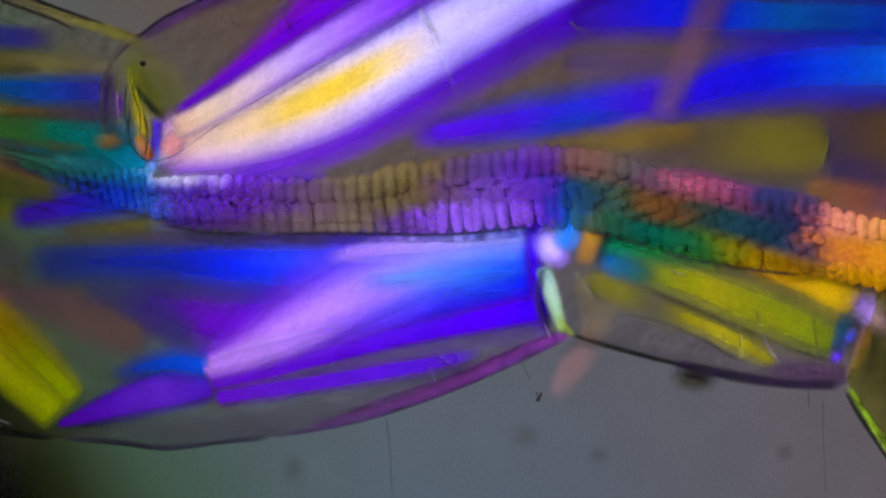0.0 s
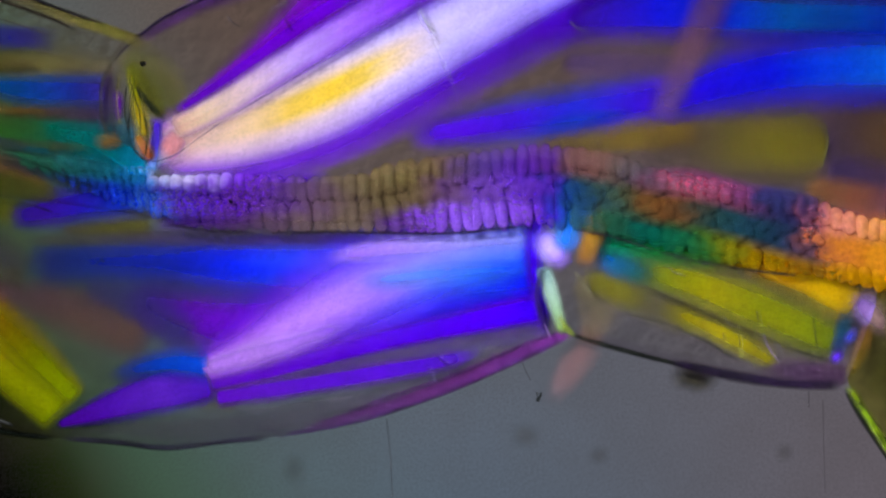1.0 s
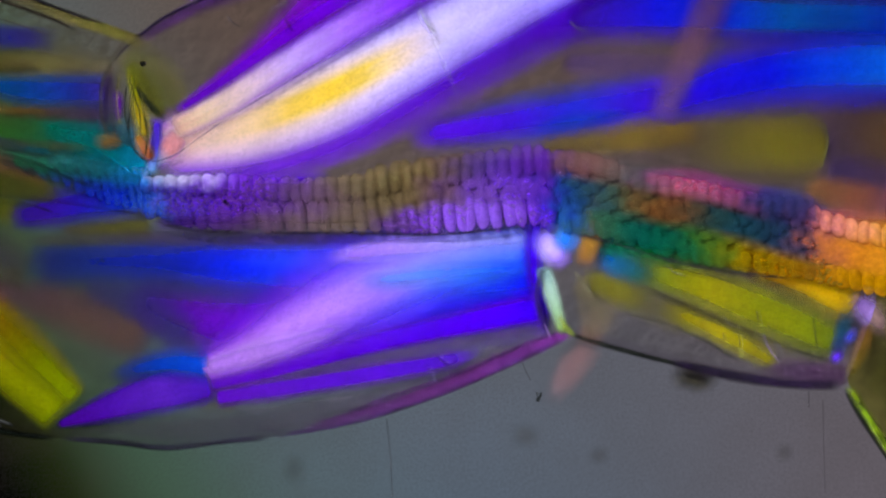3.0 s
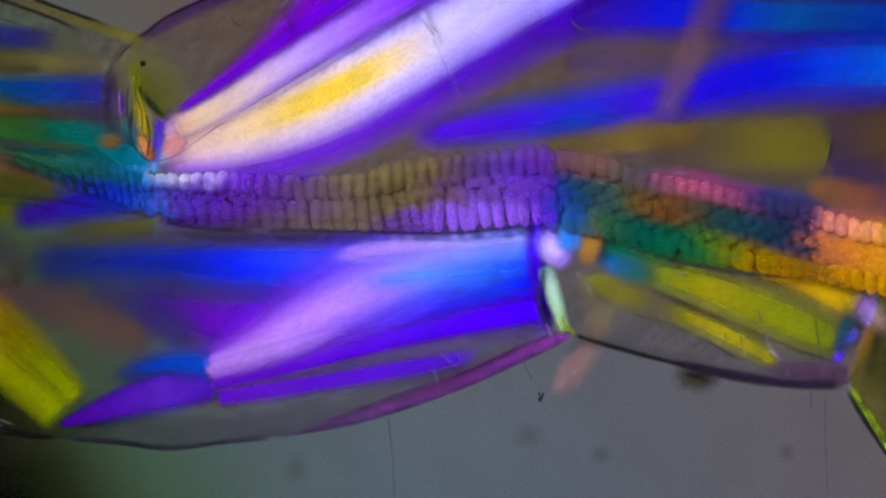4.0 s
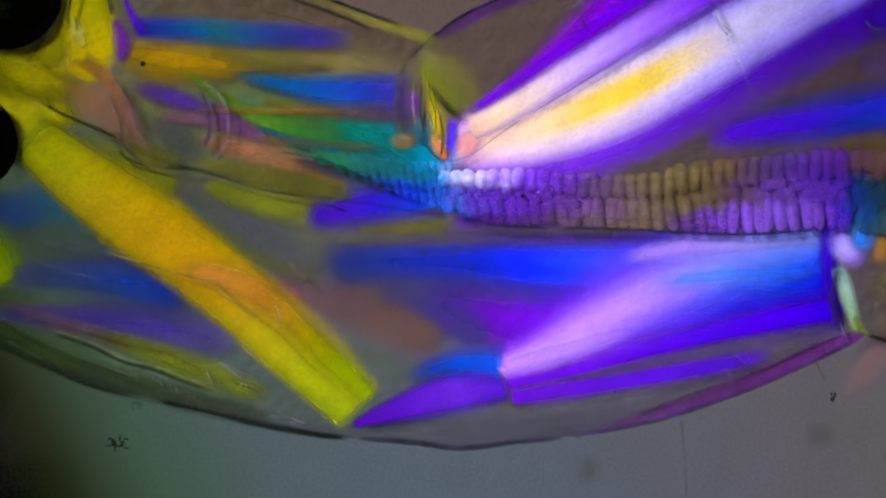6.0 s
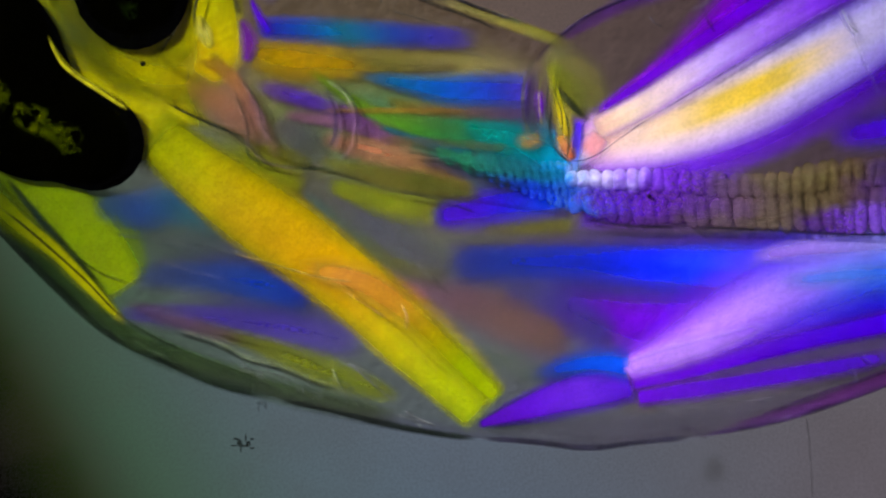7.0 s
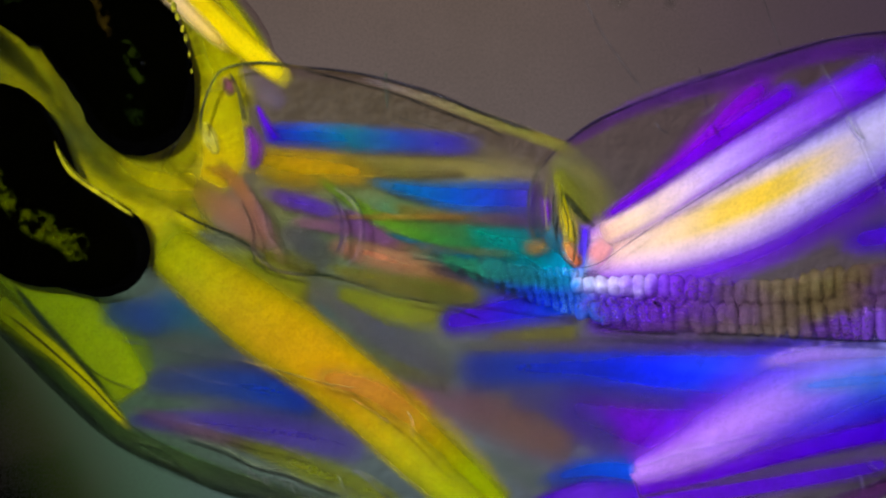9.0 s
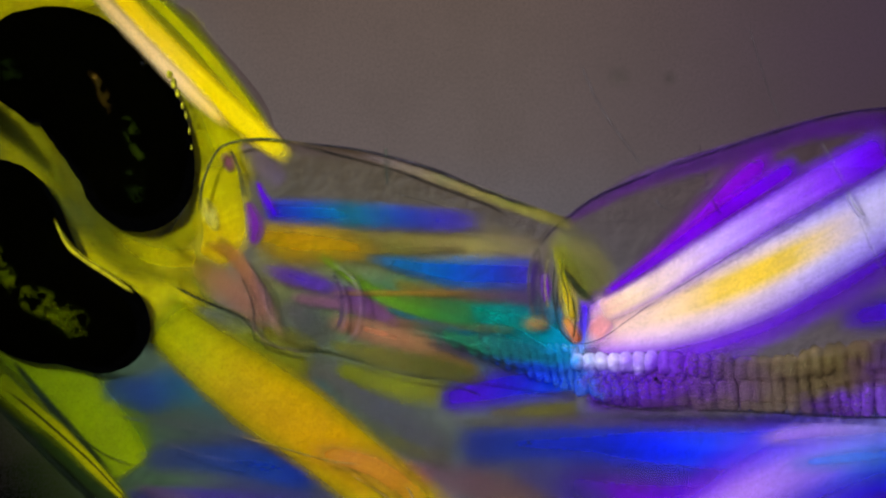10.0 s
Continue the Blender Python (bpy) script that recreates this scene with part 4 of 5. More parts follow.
line([(-236, 285), (-156, 305), (-56, 336), (40, 350), (104, 362)], (36, 38, 20), 3.0, 44, alpha=0.4)
line([(-40, 268), (20, 276), (70, 292), (130, 318), (180, 336)], (18, 40, 36), 2.6, 46, alpha=0.45)
# each ring painted twice: a dark shaded line and a faint lit copy beside it
for dx, dy, col, al in ((0, 0, (50, 42, 40), 0.55), (-5, -1, (150, 108, 105), 0.15)):
    line([(424 + dx, 156 + dy), (448 + dx, 216 + dy), (454 + dx, 259 + dy), (490 + dx, 289 + dy), (544 + dx, 301 + dy)], col, 2, 48, L, al, name="trachea_ring")
    line([(436 + dx, 138 + dy), (466 + dx, 180 + dy), (478 + dx, 228 + dy), (502 + dx, 252 + dy)], col, 1.8, 48, L, al, name="trachea_ring")
line([(588, 156), (604, 196), (604, 240), (592, 264)], (52, 38, 70), 3, 48, L, 0.6, name="trachea_ring")
line([(597, 166), (613, 204), (610, 244), (600, 268)], (105, 85, 115), 2, 48, L, 0.2, name="trachea_ring")
line([(586, 141), (622, 168), (638, 210), (632, 259), (610, 286)], (160, 125, 155), 2.6, 49, L, 0.18, name="trachea_ring")
line([(592, 140), (629, 168), (645, 210), (639, 261), (616, 289)], (62, 50, 62), 1.6, 48, L, 0.5, name="trachea_ring")
line([(200, 105), (182, 150), (180, 200), (192, 240)], (60, 55, 30), 3, 50, alpha=0.5)
line([(232, 190), (228, 230), (238, 265), (262, 288)], (30, 32, 24), 2.0, 58, alpha=0.6)
line([(240, 152), (262, 183), (286, 206)], (30, 36, 14), 4.5, 60, alpha=0.6)
line([(240, 120), (238, 165), (248, 200), (250, 240)], (60, 60, 10), 1.6, 60, alpha=0.6)
for k in range(5):
    line([(232 + 9 * k, 108 + 4 * k), (252 + 11 * k, 140 + 8 * k), (270 + 12 * k, 190 + 4 * k)], (85, 85, 20), 1.2, 62, alpha=0.45)
line([(205, 125), (196, 165), (200, 215), (212, 250)], (60, 50, 60), 2, 54, alpha=0.5)
line([(214, 130), (208, 175), (214, 225)], (110, 100, 40), 2, 54, alpha=0.5)
line([(256, 200), (262, 240), (258, 280)], (60, 60, 10), 2, 62, alpha=0.6)
line([(225, 150), (222, 190), (226, 230)], (40, 40, 20), 1.6, 58, alpha=0.6)
line([(262, 287), (290, 283), (318, 270), (350, 247), (400, 212)], (80, 60, 105), 1.1, 60, alpha=0.6)
line([(480, -70), (500, 20), (520, 60)], (50, 20, 60), 2, 46, alpha=0.3)
line([(738, 20), (752, 48), (768, 66)], (150, 125, 190), 1.8, 60, alpha=0.4)
line([(742, 16), (757, 44), (772, 60)], (235, 225, 250), 1.6, 60, alpha=0.5)
line([(-756, 322), (-700, 380), (-658, 415), (-621, 445), (-568, 483), (-508, 505)], (70, 86, 14), 3, 12, alpha=0.35)
# yellow highlight painted along the same edge of the lower sac
line([(-660, 62), (-630, 118), (-556, 170), (-516, 196)], (190, 175, 20), 3, 60, alpha=0.7)
line([(380, -6), (450, -40), (540, -66), (640, -84), (690, -80)], (52, 22, 72), 1.8, 46, alpha=0.5)
line([(-73, -62), (-72, -30), (-70, 8)], (60, 64, 48), 2.4, 62, alpha=0.45)

muscle([(6, 288, 8), (70, 301, 12), (130, 322, 10), (250, 338, 7)], 46, [(30, 34, 26), (18, 34, 48), (14, 40, 60), (8, 54, 110)], alpha=0.18, soft=0.95, name="cuticle_fold")
muscle([(-40, 312, 14), (26, 326, 22), (82, 342, 10)], 20, [(88, 92, 30), (92, 96, 26), (84, 84, 36)], alpha=0.3, soft=0.98, ends=(0.3, 0.3))
line([(-40, 338), (0, 346), (50, 361), (100, 378)], (26, 26, 16), 2.6, 48, alpha=0.3)


def shaded_wrinkle(pts, hw=1.6, dark=(48, 46, 34), light=(150, 150, 128), z=60, base=L, alpha=0.5, side=(-3.5, -2.5)):
    """A fold of the skin: its shaded side painted dark, its lit side pale."""
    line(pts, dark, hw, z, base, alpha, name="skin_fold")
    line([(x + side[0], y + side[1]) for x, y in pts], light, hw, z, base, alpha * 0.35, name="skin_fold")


shaded_wrinkle([(250, 592), (262, 600), (290, 612), (316, 634)], 2.2, (22, 34, 10), (80, 98, 60))
shaded_wrinkle([(252, 604), (275, 618), (318, 640)], 1.8, (30, 40, 14), (90, 105, 70))
shaded_wrinkle([(318, 588), (360, 600), (404, 616), (452, 640), (510, 655), (562, 676), (618, 694)], 3.0, (34, 40, 16), (130, 130, 70), alpha=0.55, side=(3, -6))
shaded_wrinkle([(375, 572), (430, 588), (500, 604), (560, 628)], 1.6, (70, 62, 70), (140, 128, 110))
shaded_wrinkle([(601, 652), (612, 676), (625, 699)], 1.8, (50, 56, 26), (165, 165, 120))
shaded_wrinkle([(631, 643), (668, 676), (706, 708)], 1.8, (70, 66, 70), (165, 160, 150))
shaded_wrinkle([(729, 727), (752, 742), (784, 754)], 1.8, (70, 68, 64), (175, 172, 160))
shaded_wrinkle([(752, 467), (766, 486), (784, 498)], 2, (60, 54, 50), (150, 140, 120))
shaded_wrinkle([(624, 518), (660, 540), (694, 563)], 1.6, (150, 95, 40), (225, 160, 110), alpha=0.3)
shaded_wrinkle([(722, 539), (732, 560), (730, 586)], 1.5, (160, 105, 50), (225, 165, 120), alpha=0.3)
shaded_wrinkle([(420, 448), (500, 470), (580, 492), (640, 500)], 1.4, (120, 95, 40), (215, 165, 60), alpha=0.35)
shaded_wrinkle([(286, 458), (353, 482), (421, 497)], 1.6, (60, 58, 80), (120, 115, 120), alpha=0.35)
shaded_wrinkle([(215, 415), (300, 430), (390, 447)], 1.8, (62, 70, 66), (125, 128, 110), alpha=0.4)
shaded_wrinkle([(260, 545), (330, 560), (420, 584)], 1.6, (60, 52, 88), (128, 118, 138), alpha=0.3)
shaded_wrinkle([(820, 92), (860, 100), (890, 112)], 1.6, (62, 54, 36), (125, 115, 90), alpha=0.4)
shaded_wrinkle([(700, 20), (790, 45), (860, 70)], 1.4, (60, 52, 40), (125, 112, 90), alpha=0.35)
shaded_wrinkle([(684, -83), (710, -40), (738, 8), (757, 50), (786, 122), (815, 195)], 1.8, (90, 60, 120), (225, 210, 240), base=A, alpha=0.1, side=(4, -2))
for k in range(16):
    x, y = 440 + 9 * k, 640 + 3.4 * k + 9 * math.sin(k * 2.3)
    shaded_wrinkle([(x, y), (x + 5 + 4 * math.sin(k), y + 6), (x + 4, y + 13 + 4 * math.cos(k * 1.7))], 1.4, (60, 64, 48), (160, 160, 140), alpha=0.4)
for x, y, a, n in ((1010, 40, 0.5, 40), (1130, 60, 0.9, 36), (480, 20, -0.6, 44), (405, 30, 0.7, 30), (560, -45, 0.4, 26), (1180, 300, 0.3, 40), (1280, 560, 0.6, 44), (1180, 470, 0.5, 40), (860, 620, -0.4, 36), (620, 745, -0.3, 40), (1390, 190, 0.9, 36)):
    c, d = math.cos(a) * n, math.sin(a) * n
    shaded_wrinkle([(x, y), (x + c * 0.5 - d * 0.12, y + d * 0.5 + c * 0.12), (x + c, y + d)], 1.5, (60, 48, 60), (140, 128, 130), base=A, alpha=0.28)
for x, y, c in ((-500, 606, (24, 38, 8)), (-300, 665, (120, 125, 90)), (-250, 670, (110, 118, 90)), (-20, 745, (130, 130, 120)), (-140, 680, (120, 125, 90)), (-110, 655, (130, 130, 120)), (480, 765, (60, 45, 70))):
    line([(x - 24, y - 10), (x, y - 5), (x + 26, y + 12)], tuple(int(a * 0.8) for a in c), 2.2, 40, alpha=0.4)
line([(1350, 590), (1362, 620), (1380, 640)], (120, 95, 120), 2, 40, alpha=0.5)
line([(1438, 555), (1442, 590), (1446, 622)], (60, 70, 30), 2, 40, alpha=0.25)
line([(1120, 500), (1220, 542), (1330, 588), (1420, 624), (1485, 642)], (46, 38, 34), 2.8, 30, alpha=0.45)
muscle([(1360, 656, 10), (1430, 658, 22), (1496, 662, 18)], 4, [(80, 55, 80), (88, 48, 92), (92, 50, 90)], alpha=0.6, soft=0.8, ends=(0.25, 0.03), name="cuticle_fold")
for k in range(7):
    line([(1388 + 15 * k, 648 + 3 * (k % 2)), (1391 + 15 * k, 668)], (122, 90, 116), 1.4 + 0.3 * (k % 3), 34, alpha=0.2)
line([(400, 735), (480, 722), (640, 700)], (90, 80, 90), 2, 40, alpha=0.3)
line([(-500, 408), (-440, 425), (-370, 440), (-300, 452)], (80, 80, 80), 3, 20, alpha=0.4)
shaded_wrinkle([(756, 650), (763, 664), (767, 680)], 1.8, (50, 30, 95), (150, 130, 190), base=A, alpha=0.3, side=(4, -2))
shaded_wrinkle([(769, 621), (778, 634), (794, 649)], 1.8, (45, 20, 110), (140, 120, 200), base=A, alpha=0.3, side=(5, -3))
shaded_wrinkle([(804, 594), (812, 600), (822, 604)], 1.5, (70, 50, 90), (150, 130, 160), base=A, alpha=0.4, side=(2, 4))
shaded_wrinkle([(957, 572), (963, 584), (968, 598)], 1.8, (45, 20, 65), (150, 110, 160), base=A, alpha=0.5, side=(5, 0))
shaded_wrinkle([(933, 606), (936, 616), (940, 627)], 1.6, (55, 15, 65), (140, 70, 150), base=A, alpha=0.45, side=(4, 0))
shaded_wrinkle([(868, 622), (872, 634), (873, 646)], 1.3, (65, 25, 80), (130, 70, 140), base=A, alpha=0.35, side=(4, 0))
shaded_wrinkle([(680, 704), (683, 716), (684, 730)], 1.6, (50, 20, 60), (120, 80, 130), base=A, alpha=0.4, side=(4, 0))
shaded_wrinkle([(1278, 588), (1281, 602), (1283, 618)], 1.3, (110, 100, 20), (205, 190, 60), base=A, alpha=0.4, side=(4, 0))
shaded_wrinkle([(1306, 586), (1308, 610), (1308, 634)], 1.5, (115, 105, 20), (220, 205, 90), base=A, alpha=0.4, side=(5, 0))
shaded_wrinkle([(1338, 548), (1341, 566), (1346, 584)], 1.4, (105, 110, 25), (190, 190, 70), base=A, alpha=0.4, side=(5, 0))
shaded_wrinkle([(1370, 606), (1378, 622), (1376, 642)], 1.3, (70, 55, 70), (150, 130, 140), base=A, alpha=0.4, side=(4, 0))
line([(1096, 553), (1140, 562), (1184, 574), (1236, 597), (1280, 622), (1312, 642)], (50, 44, 40), 2.6, 30, alpha=0.4)
muscle([(1472, 640, 6), (1480, 632, 10), (1487, 622, 6)], 20, [(90, 45, 150), (112, 60, 215), (85, 50, 160)], alpha=0.8, soft=0.95, ends=(0.3, 0.3))
muscle([(1496, 606, 6), (1504, 596, 10), (1512, 584, 6)], 18, [(70, 60, 160), (82, 90, 205), (110, 90, 180)], alpha=0.7, soft=0.95, ends=(0.3, 0.3))
line([(960, 470), (950, 530), (970, 590)], (30, 15, 60), 4, 40, alpha=0.6)
line([(1015, 480), (1030, 500), (1045, 520)], (120, 110, 80), 3, 40, alpha=0.4)
# highlight on the olive bundle's right border, painted as a pale line
line([(1456, 215), (1464, 250), (1452, 300)], (135, 130, 50), 2, 30, alpha=0.3)

# tissue that shines through the gut
muscle([(266, 326, 9), (320, 324, 13), (390, 320, 7)], 32, [(205, 215, 255), (240, 228, 255), (175, 115, 250)], alpha=0.9, soft=0.9, ends=(0.05, 0.3))
muscle([(285, 376, 20), (350, 352, 27), (450, 334, 22), (560, 316, 9)], 28, [(75, 22, 165), (102, 26, 190), (112, 36, 205), (95, 26, 180)], alpha=0.95, soft=0.7, ends=(0.05, 0.2))
muscle([(290, 392, 14), (420, 388, 22), (540, 378, 29), (610, 365, 26)], 24, [(88, 48, 150), (108, 52, 145), (104, 72, 108), (105, 92, 80)], alpha=0.9, soft=0.6)
muscle([(560, 362, 35), (680, 352, 36), (800, 318, 33), (850, 298, 22)], 22, [(108, 98, 68), (118, 105, 54), (120, 102, 44), (104, 76, 70)], alpha=0.95, soft=0.5)
muscle([(660, 398, 12), (760, 386, 24), (860, 374, 30), (955, 360, 27)], 26, [(95, 55, 140), (150, 90, 200), (172, 115, 225), (125, 40, 190)], alpha=0.8, soft=0.8)
muscle([(790, 300, 16), (880, 308, 29), (968, 302, 32)], 24, [(88, 58, 115), (100, 64, 150), (112, 28, 165)], alpha=0.7, soft=0.8)

# ---- gut: a double row of swollen cells ----
# interference colours along the gut: upper row, lower row, the small cells between
UPPER = ((0, 48, 124, 66), (120, 36, 106, 92), (215, 24, 108, 122), (240, 14, 124, 176), (262, 76, 147, 209), (290, 195, 201, 239), (310, 224, 213, 242), (350, 214, 190, 242), (390, 152, 100, 223), (430, 111, 44, 180), (510, 94, 49, 139), (560, 107, 88, 86), (620, 106, 93, 62), (720, 102, 86, 46), (790, 90, 68, 54),
         (830, 70, 49, 98), (900, 80, 43, 125), (960, 75, 21, 119), (1000, 90, 58, 52), (1060, 105, 69, 58), (1110, 69, 70, 65), (1150, 92, 63, 81), (1200, 151, 81, 92), (1285, 141, 70, 92),
         (1330, 82, 48, 86), (1360, 41, 49, 80), (1415, 43, 46, 85), (1440, 123, 69, 88), (1475, 235, 142, 125), (1560, 228, 160, 75), (1640, 205, 145, 20))
LOWER = ((0, 114, 116, 23), (120, 52, 28, 160), (215, 26, 34, 195), (262, 55, 70, 140), (282, 72, 52, 130), (330, 70, 26, 122), (400, 90, 54, 110), (480, 100, 74, 98), (580, 113, 97, 79), (650, 109, 93, 72), (690, 92, 57, 113), (740, 100, 54, 144), (800, 128, 80, 174), (880, 128, 85, 177), (940, 111, 54, 160),
         (975, 39, 21, 144), (1000, 15, 62, 115), (1040, 53, 79, 53), (1080, 25, 70, 48), (1130, 7, 66, 57), (1200, 9, 78, 51), (1260, 45, 91, 25), (1310, 128, 106, 10), (1400, 145, 97, 10),
         (1440, 112, 75, 28), (1500, 196, 136, 8), (1640, 190, 138, 8))

MIDDLE = ((0, 60, 90, 60), (120, 36, 50, 165), (215, 16, 50, 200), (262, 60, 110, 190), (300, 86, 56, 160), (400, 96, 38, 152), (480, 94, 52, 132), (560, 104, 77, 101), (620, 103, 90, 66), (720, 102, 87, 52), (780, 97, 70, 79), (830, 90, 53, 123), (900, 98, 57, 144), (950, 78, 29, 131),
          (985, 25, 41, 115), (1010, 18, 49, 78), (1060, 37, 61, 61), (1110, 62, 75, 48), (1160, 110, 66, 31), (1210, 97, 66, 37), (1250, 37, 61, 53), (1300, 25, 61, 66), (1380, 33, 57, 78), (1420, 57, 53, 78), (1450, 165, 95, 75), (1500, 220, 140, 45), (1640, 205, 145, 18))


def bead_material(thin=0.55, full=0.72):
    """Gut cells: translucent, tinted by where along the gut they lie."""
    m = Nodes("gut_cell")
    u, v = m.uv()
    place = m.tree.nodes.new("ShaderNodeTexCoord")
    place.object = larva      # the tint comes from the body's layers and stays when the gut creeps
    split = m.tree.nodes.new("ShaderNodeSeparateXYZ")
    m.put(split.inputs[0], place.outputs["Object"])
    wob = m.math("MULTIPLY", m.math("SUBTRACT", m.grain(34), 0.5), 0.08)
    X = m.math("ADD", m.math("DIVIDE", m.math("ADD", split.outputs[0], 784 * PX), 1640 * PX), wob, True)
    Y = m.math("SUBTRACT", 441.0, m.math("DIVIDE", split.outputs[1], PX))
    mid = m.tree.nodes.new("ShaderNodeFloatCurve")
    curve = mid.mapping.curves[0]
    for x, y in ((400, 358), (640, 352), (800, 340), (940, 336), (1050, 346), (1150, 366), (1260, 386), (1400, 428)):
        curve.points.new(x / 1640, y / 882)
    curve.points[0].location = (0.0, 330 / 882)
    curve.points[-1].location = (1.0, 470 / 882)
    mid.mapping.update()
    m.put(mid.inputs["Value"], X)
    below = m.math("SUBTRACT", Y, m.math("MULTIPLY", mid.outputs[0], 882.0))
    below = m.math("ADD", below, m.math("MULTIPLY", wob, 400.0))

    def band(table):
        return m.ramp(X, [(p[0] / 1640, vivid([1.06 * a for a in p[1:]], 1.15)) for p in table])

    colour = m.mix(m.smooth(below, -42.0, -14.0), band(UPPER), band(MIDDLE))
    colour = m.mix(m.smooth(below, 10.0, 38.0), colour, band(LOWER))
    colour = m.mix(m.smooth(m.grain(6), 0.4, 0.7, 0.0, 0.07), colour, (0.01, 0.01, 0.01, 1))
    t = m.tree.nodes.new("ShaderNodeBsdfTransparent")
    # darker rim painted on every cell to deepen the relief between cells
    m.put(t.inputs[0], m.mix(m.smooth(v, 0.88, 1.0), (1, 0.99, 1, 1), (0.64, 0.58, 0.62, 1)))
    p = m.tree.nodes.new("ShaderNodeBsdfDiffuse")
    m.put(p.inputs["Color"], colour)
    mixer = m.tree.nodes.new("ShaderNodeMixShader")
    m.put(mixer.inputs[0], m.smooth(m.grain(9), 0.3, 0.75, thin, full))
    m.tree.links.new(t.outputs[0], mixer.inputs[1])
    m.tree.links.new(p.outputs[0], mixer.inputs[2])
    m.tree.links.new(mixer.outputs[0], m.out.inputs[0])
    return m.mat


cell_mat = bead_material()
clear_mat = bead_material(0.38, 0.58)
gut = part("gut", tube("gut", rows_of([(440, 360, 34), (620, 360, 36), (800, 342, 46), (900, 336, 50), (990, 332, 50)], A, 39, 40), cell_mat, flat=0.12), larva,
           "double string of swollen translucent gut cells")
gut_front = part("gut_front", tube("gut_front", rows_of([(268, 352, 26), (330, 360, 34), (400, 360, 35), (475, 360, 35)], A, 37, 30), cell_mat, flat=0.12), larva,
                 "narrowing front end of the gut, small cells")
gut_rear = part("gut_rear", tube("gut_rear", rows_of([(960, 334, 50), (1050, 346, 52), (1150, 370, 52), (1300, 400, 52), (1450, 424, 52), (1640, 468, 50)], A, 38, 40), cell_mat, flat=0.12), larva,
                "teal, pink and orange hind part of the gut")
dice = random.Random(4)
film = Nodes("cell_base")
film_clear = film.tree.nodes.new("ShaderNodeBsdfTransparent")
film_clear.inputs[0].default_value = (0.98, 0.97, 0.98, 1)
film.tree.links.new(film_clear.outputs[0], film.out.inputs[0])


def bead(X, Y, rx, ry, lean, z=50, tall=1.15, mat=cell_mat):
    rings, seg = 8, 16
    verts, faces, uvs = [], [], []
    for i in range(rings + 1):
        th = math.pi * i / rings
        for j in range(seg):
            ph = 2 * math.pi * j / seg
            r = math.sin(th) / (abs(math.cos(ph)) ** 2.5 + abs(math.sin(ph)) ** 2.5) ** (1 / 2.5)
            x, y = r * math.cos(ph), r * math.sin(ph)
            k = 1 + 0.22 * noise.noise((X * 0.05 + x, Y * 0.05 + y, 0))
            px, py = x * rx * k, y * ry * k
            dome = math.cos(th) ** 2 if i <= rings // 2 else -0.25 * math.cos(th) ** 2
            verts.append(at(X + px + lean * py, Y + py, z + dome * min(rx, ry) * tall))
            uvs.append((j / seg, math.sin(th)))
    for i in range(rings):
        for j in range(seg):
            q = (j + 1) % seg
            faces.append((i * seg + j, (i + 1) * seg + j, (i + 1) * seg + q, i * seg + q))
    me = mesh("bead", verts, faces, uvs, mat)
    me.materials.append(film.mat)
    for k, p in enumerate(me.polygons):
        p.material_index = 1 if k >= rings // 2 * seg else 0
    part("bead", me, gut_front if X < 462 else gut if X < 975 else gut_rear)


top_edge = spline([(262, 316), (400, 311), (560, 315), (650, 308), (700, 290), (800, 277), (900, 263), (980, 258), (1080, 268), (1160, 298), (1250, 312), (1340, 333), (1430, 346), (1500, 374), (1640, 405)], 240)
mid_edge = spline([(262, 352), (400, 360), (560, 358), (640, 355), (720, 346), (800, 340), (940, 336), (1050, 346), (1150, 366), (1260, 386), (1400, 430), (1640, 470)], 240)
low_edge = spline([(262, 388), (330, 404), (400, 411), (600, 414), (800, 412), (930, 402), (1020, 408), (1080, 418), (1180, 446), (1290, 470), (1400, 486), (1450, 494), (1640, 535)], 240)


def height(curve, X):
    return float(np.interp(X, [p[0] for p in curve], [p[1] for p in curve]))


X = 272.0
while X < 1630:
    step = dice.uniform(20, 24)
    t, m_, b = height(top_edge, X), height(mid_edge, X), height(low_edge, X)
    back = X > 1000
    tall = min(1.0, max(0.0, (X - 430) / 120))
    ry = min((m_ - t) * (0.40 + 0.12 * tall), 20 if back else 27)
    bead(X, t + ry, step * 0.62, ry * 1.06, dice.uniform(-0.06, 0.12), 52, 0.46 if back else 0.74)
    ry = min((b - m_) * 0.46, 19) if back else (b - m_) * (0.44 + 0.08 * tall)
    bead(X + dice.uniform(4, 12), b - ry, step * 0.62, ry * 1.06, dice.uniform(0.02, 0.22), 51, 0.46 if back else 0.74)
    X += step
# small cells between the two rows
for i in range(26):
    x = 290 + 8.0 * i + dice.uniform(-4, 4)
    bead(x, height(mid_edge, x) + dice.uniform(-12, 14), dice.uniform(7, 10), dice.uniform(8, 13), dice.uniform(-0.3, 0.3), 51, 0.5)
for i in range(44):
    x = 730 + 5.6 * i + dice.uniform(-4, 4)
    bead(x, height(mid_edge, x) + dice.uniform(-22, 12), dice.uniform(7, 11), dice.uniform(8, 13), dice.uniform(-0.4, 0.4), 52, 0.45)
for i in range(86):
    x = 985 + 5.4 * i + dice.uniform(-5, 5)
    t, b = height(top_edge, x) + 38, height(low_edge, x) - 36
    f = (i * 0.618) % 1.0
    bead(x, t + (b - t) * f, dice.uniform(8, 12), dice.uniform(9, 14), dice.uniform(-0.2, 0.3), 51, 0.28)
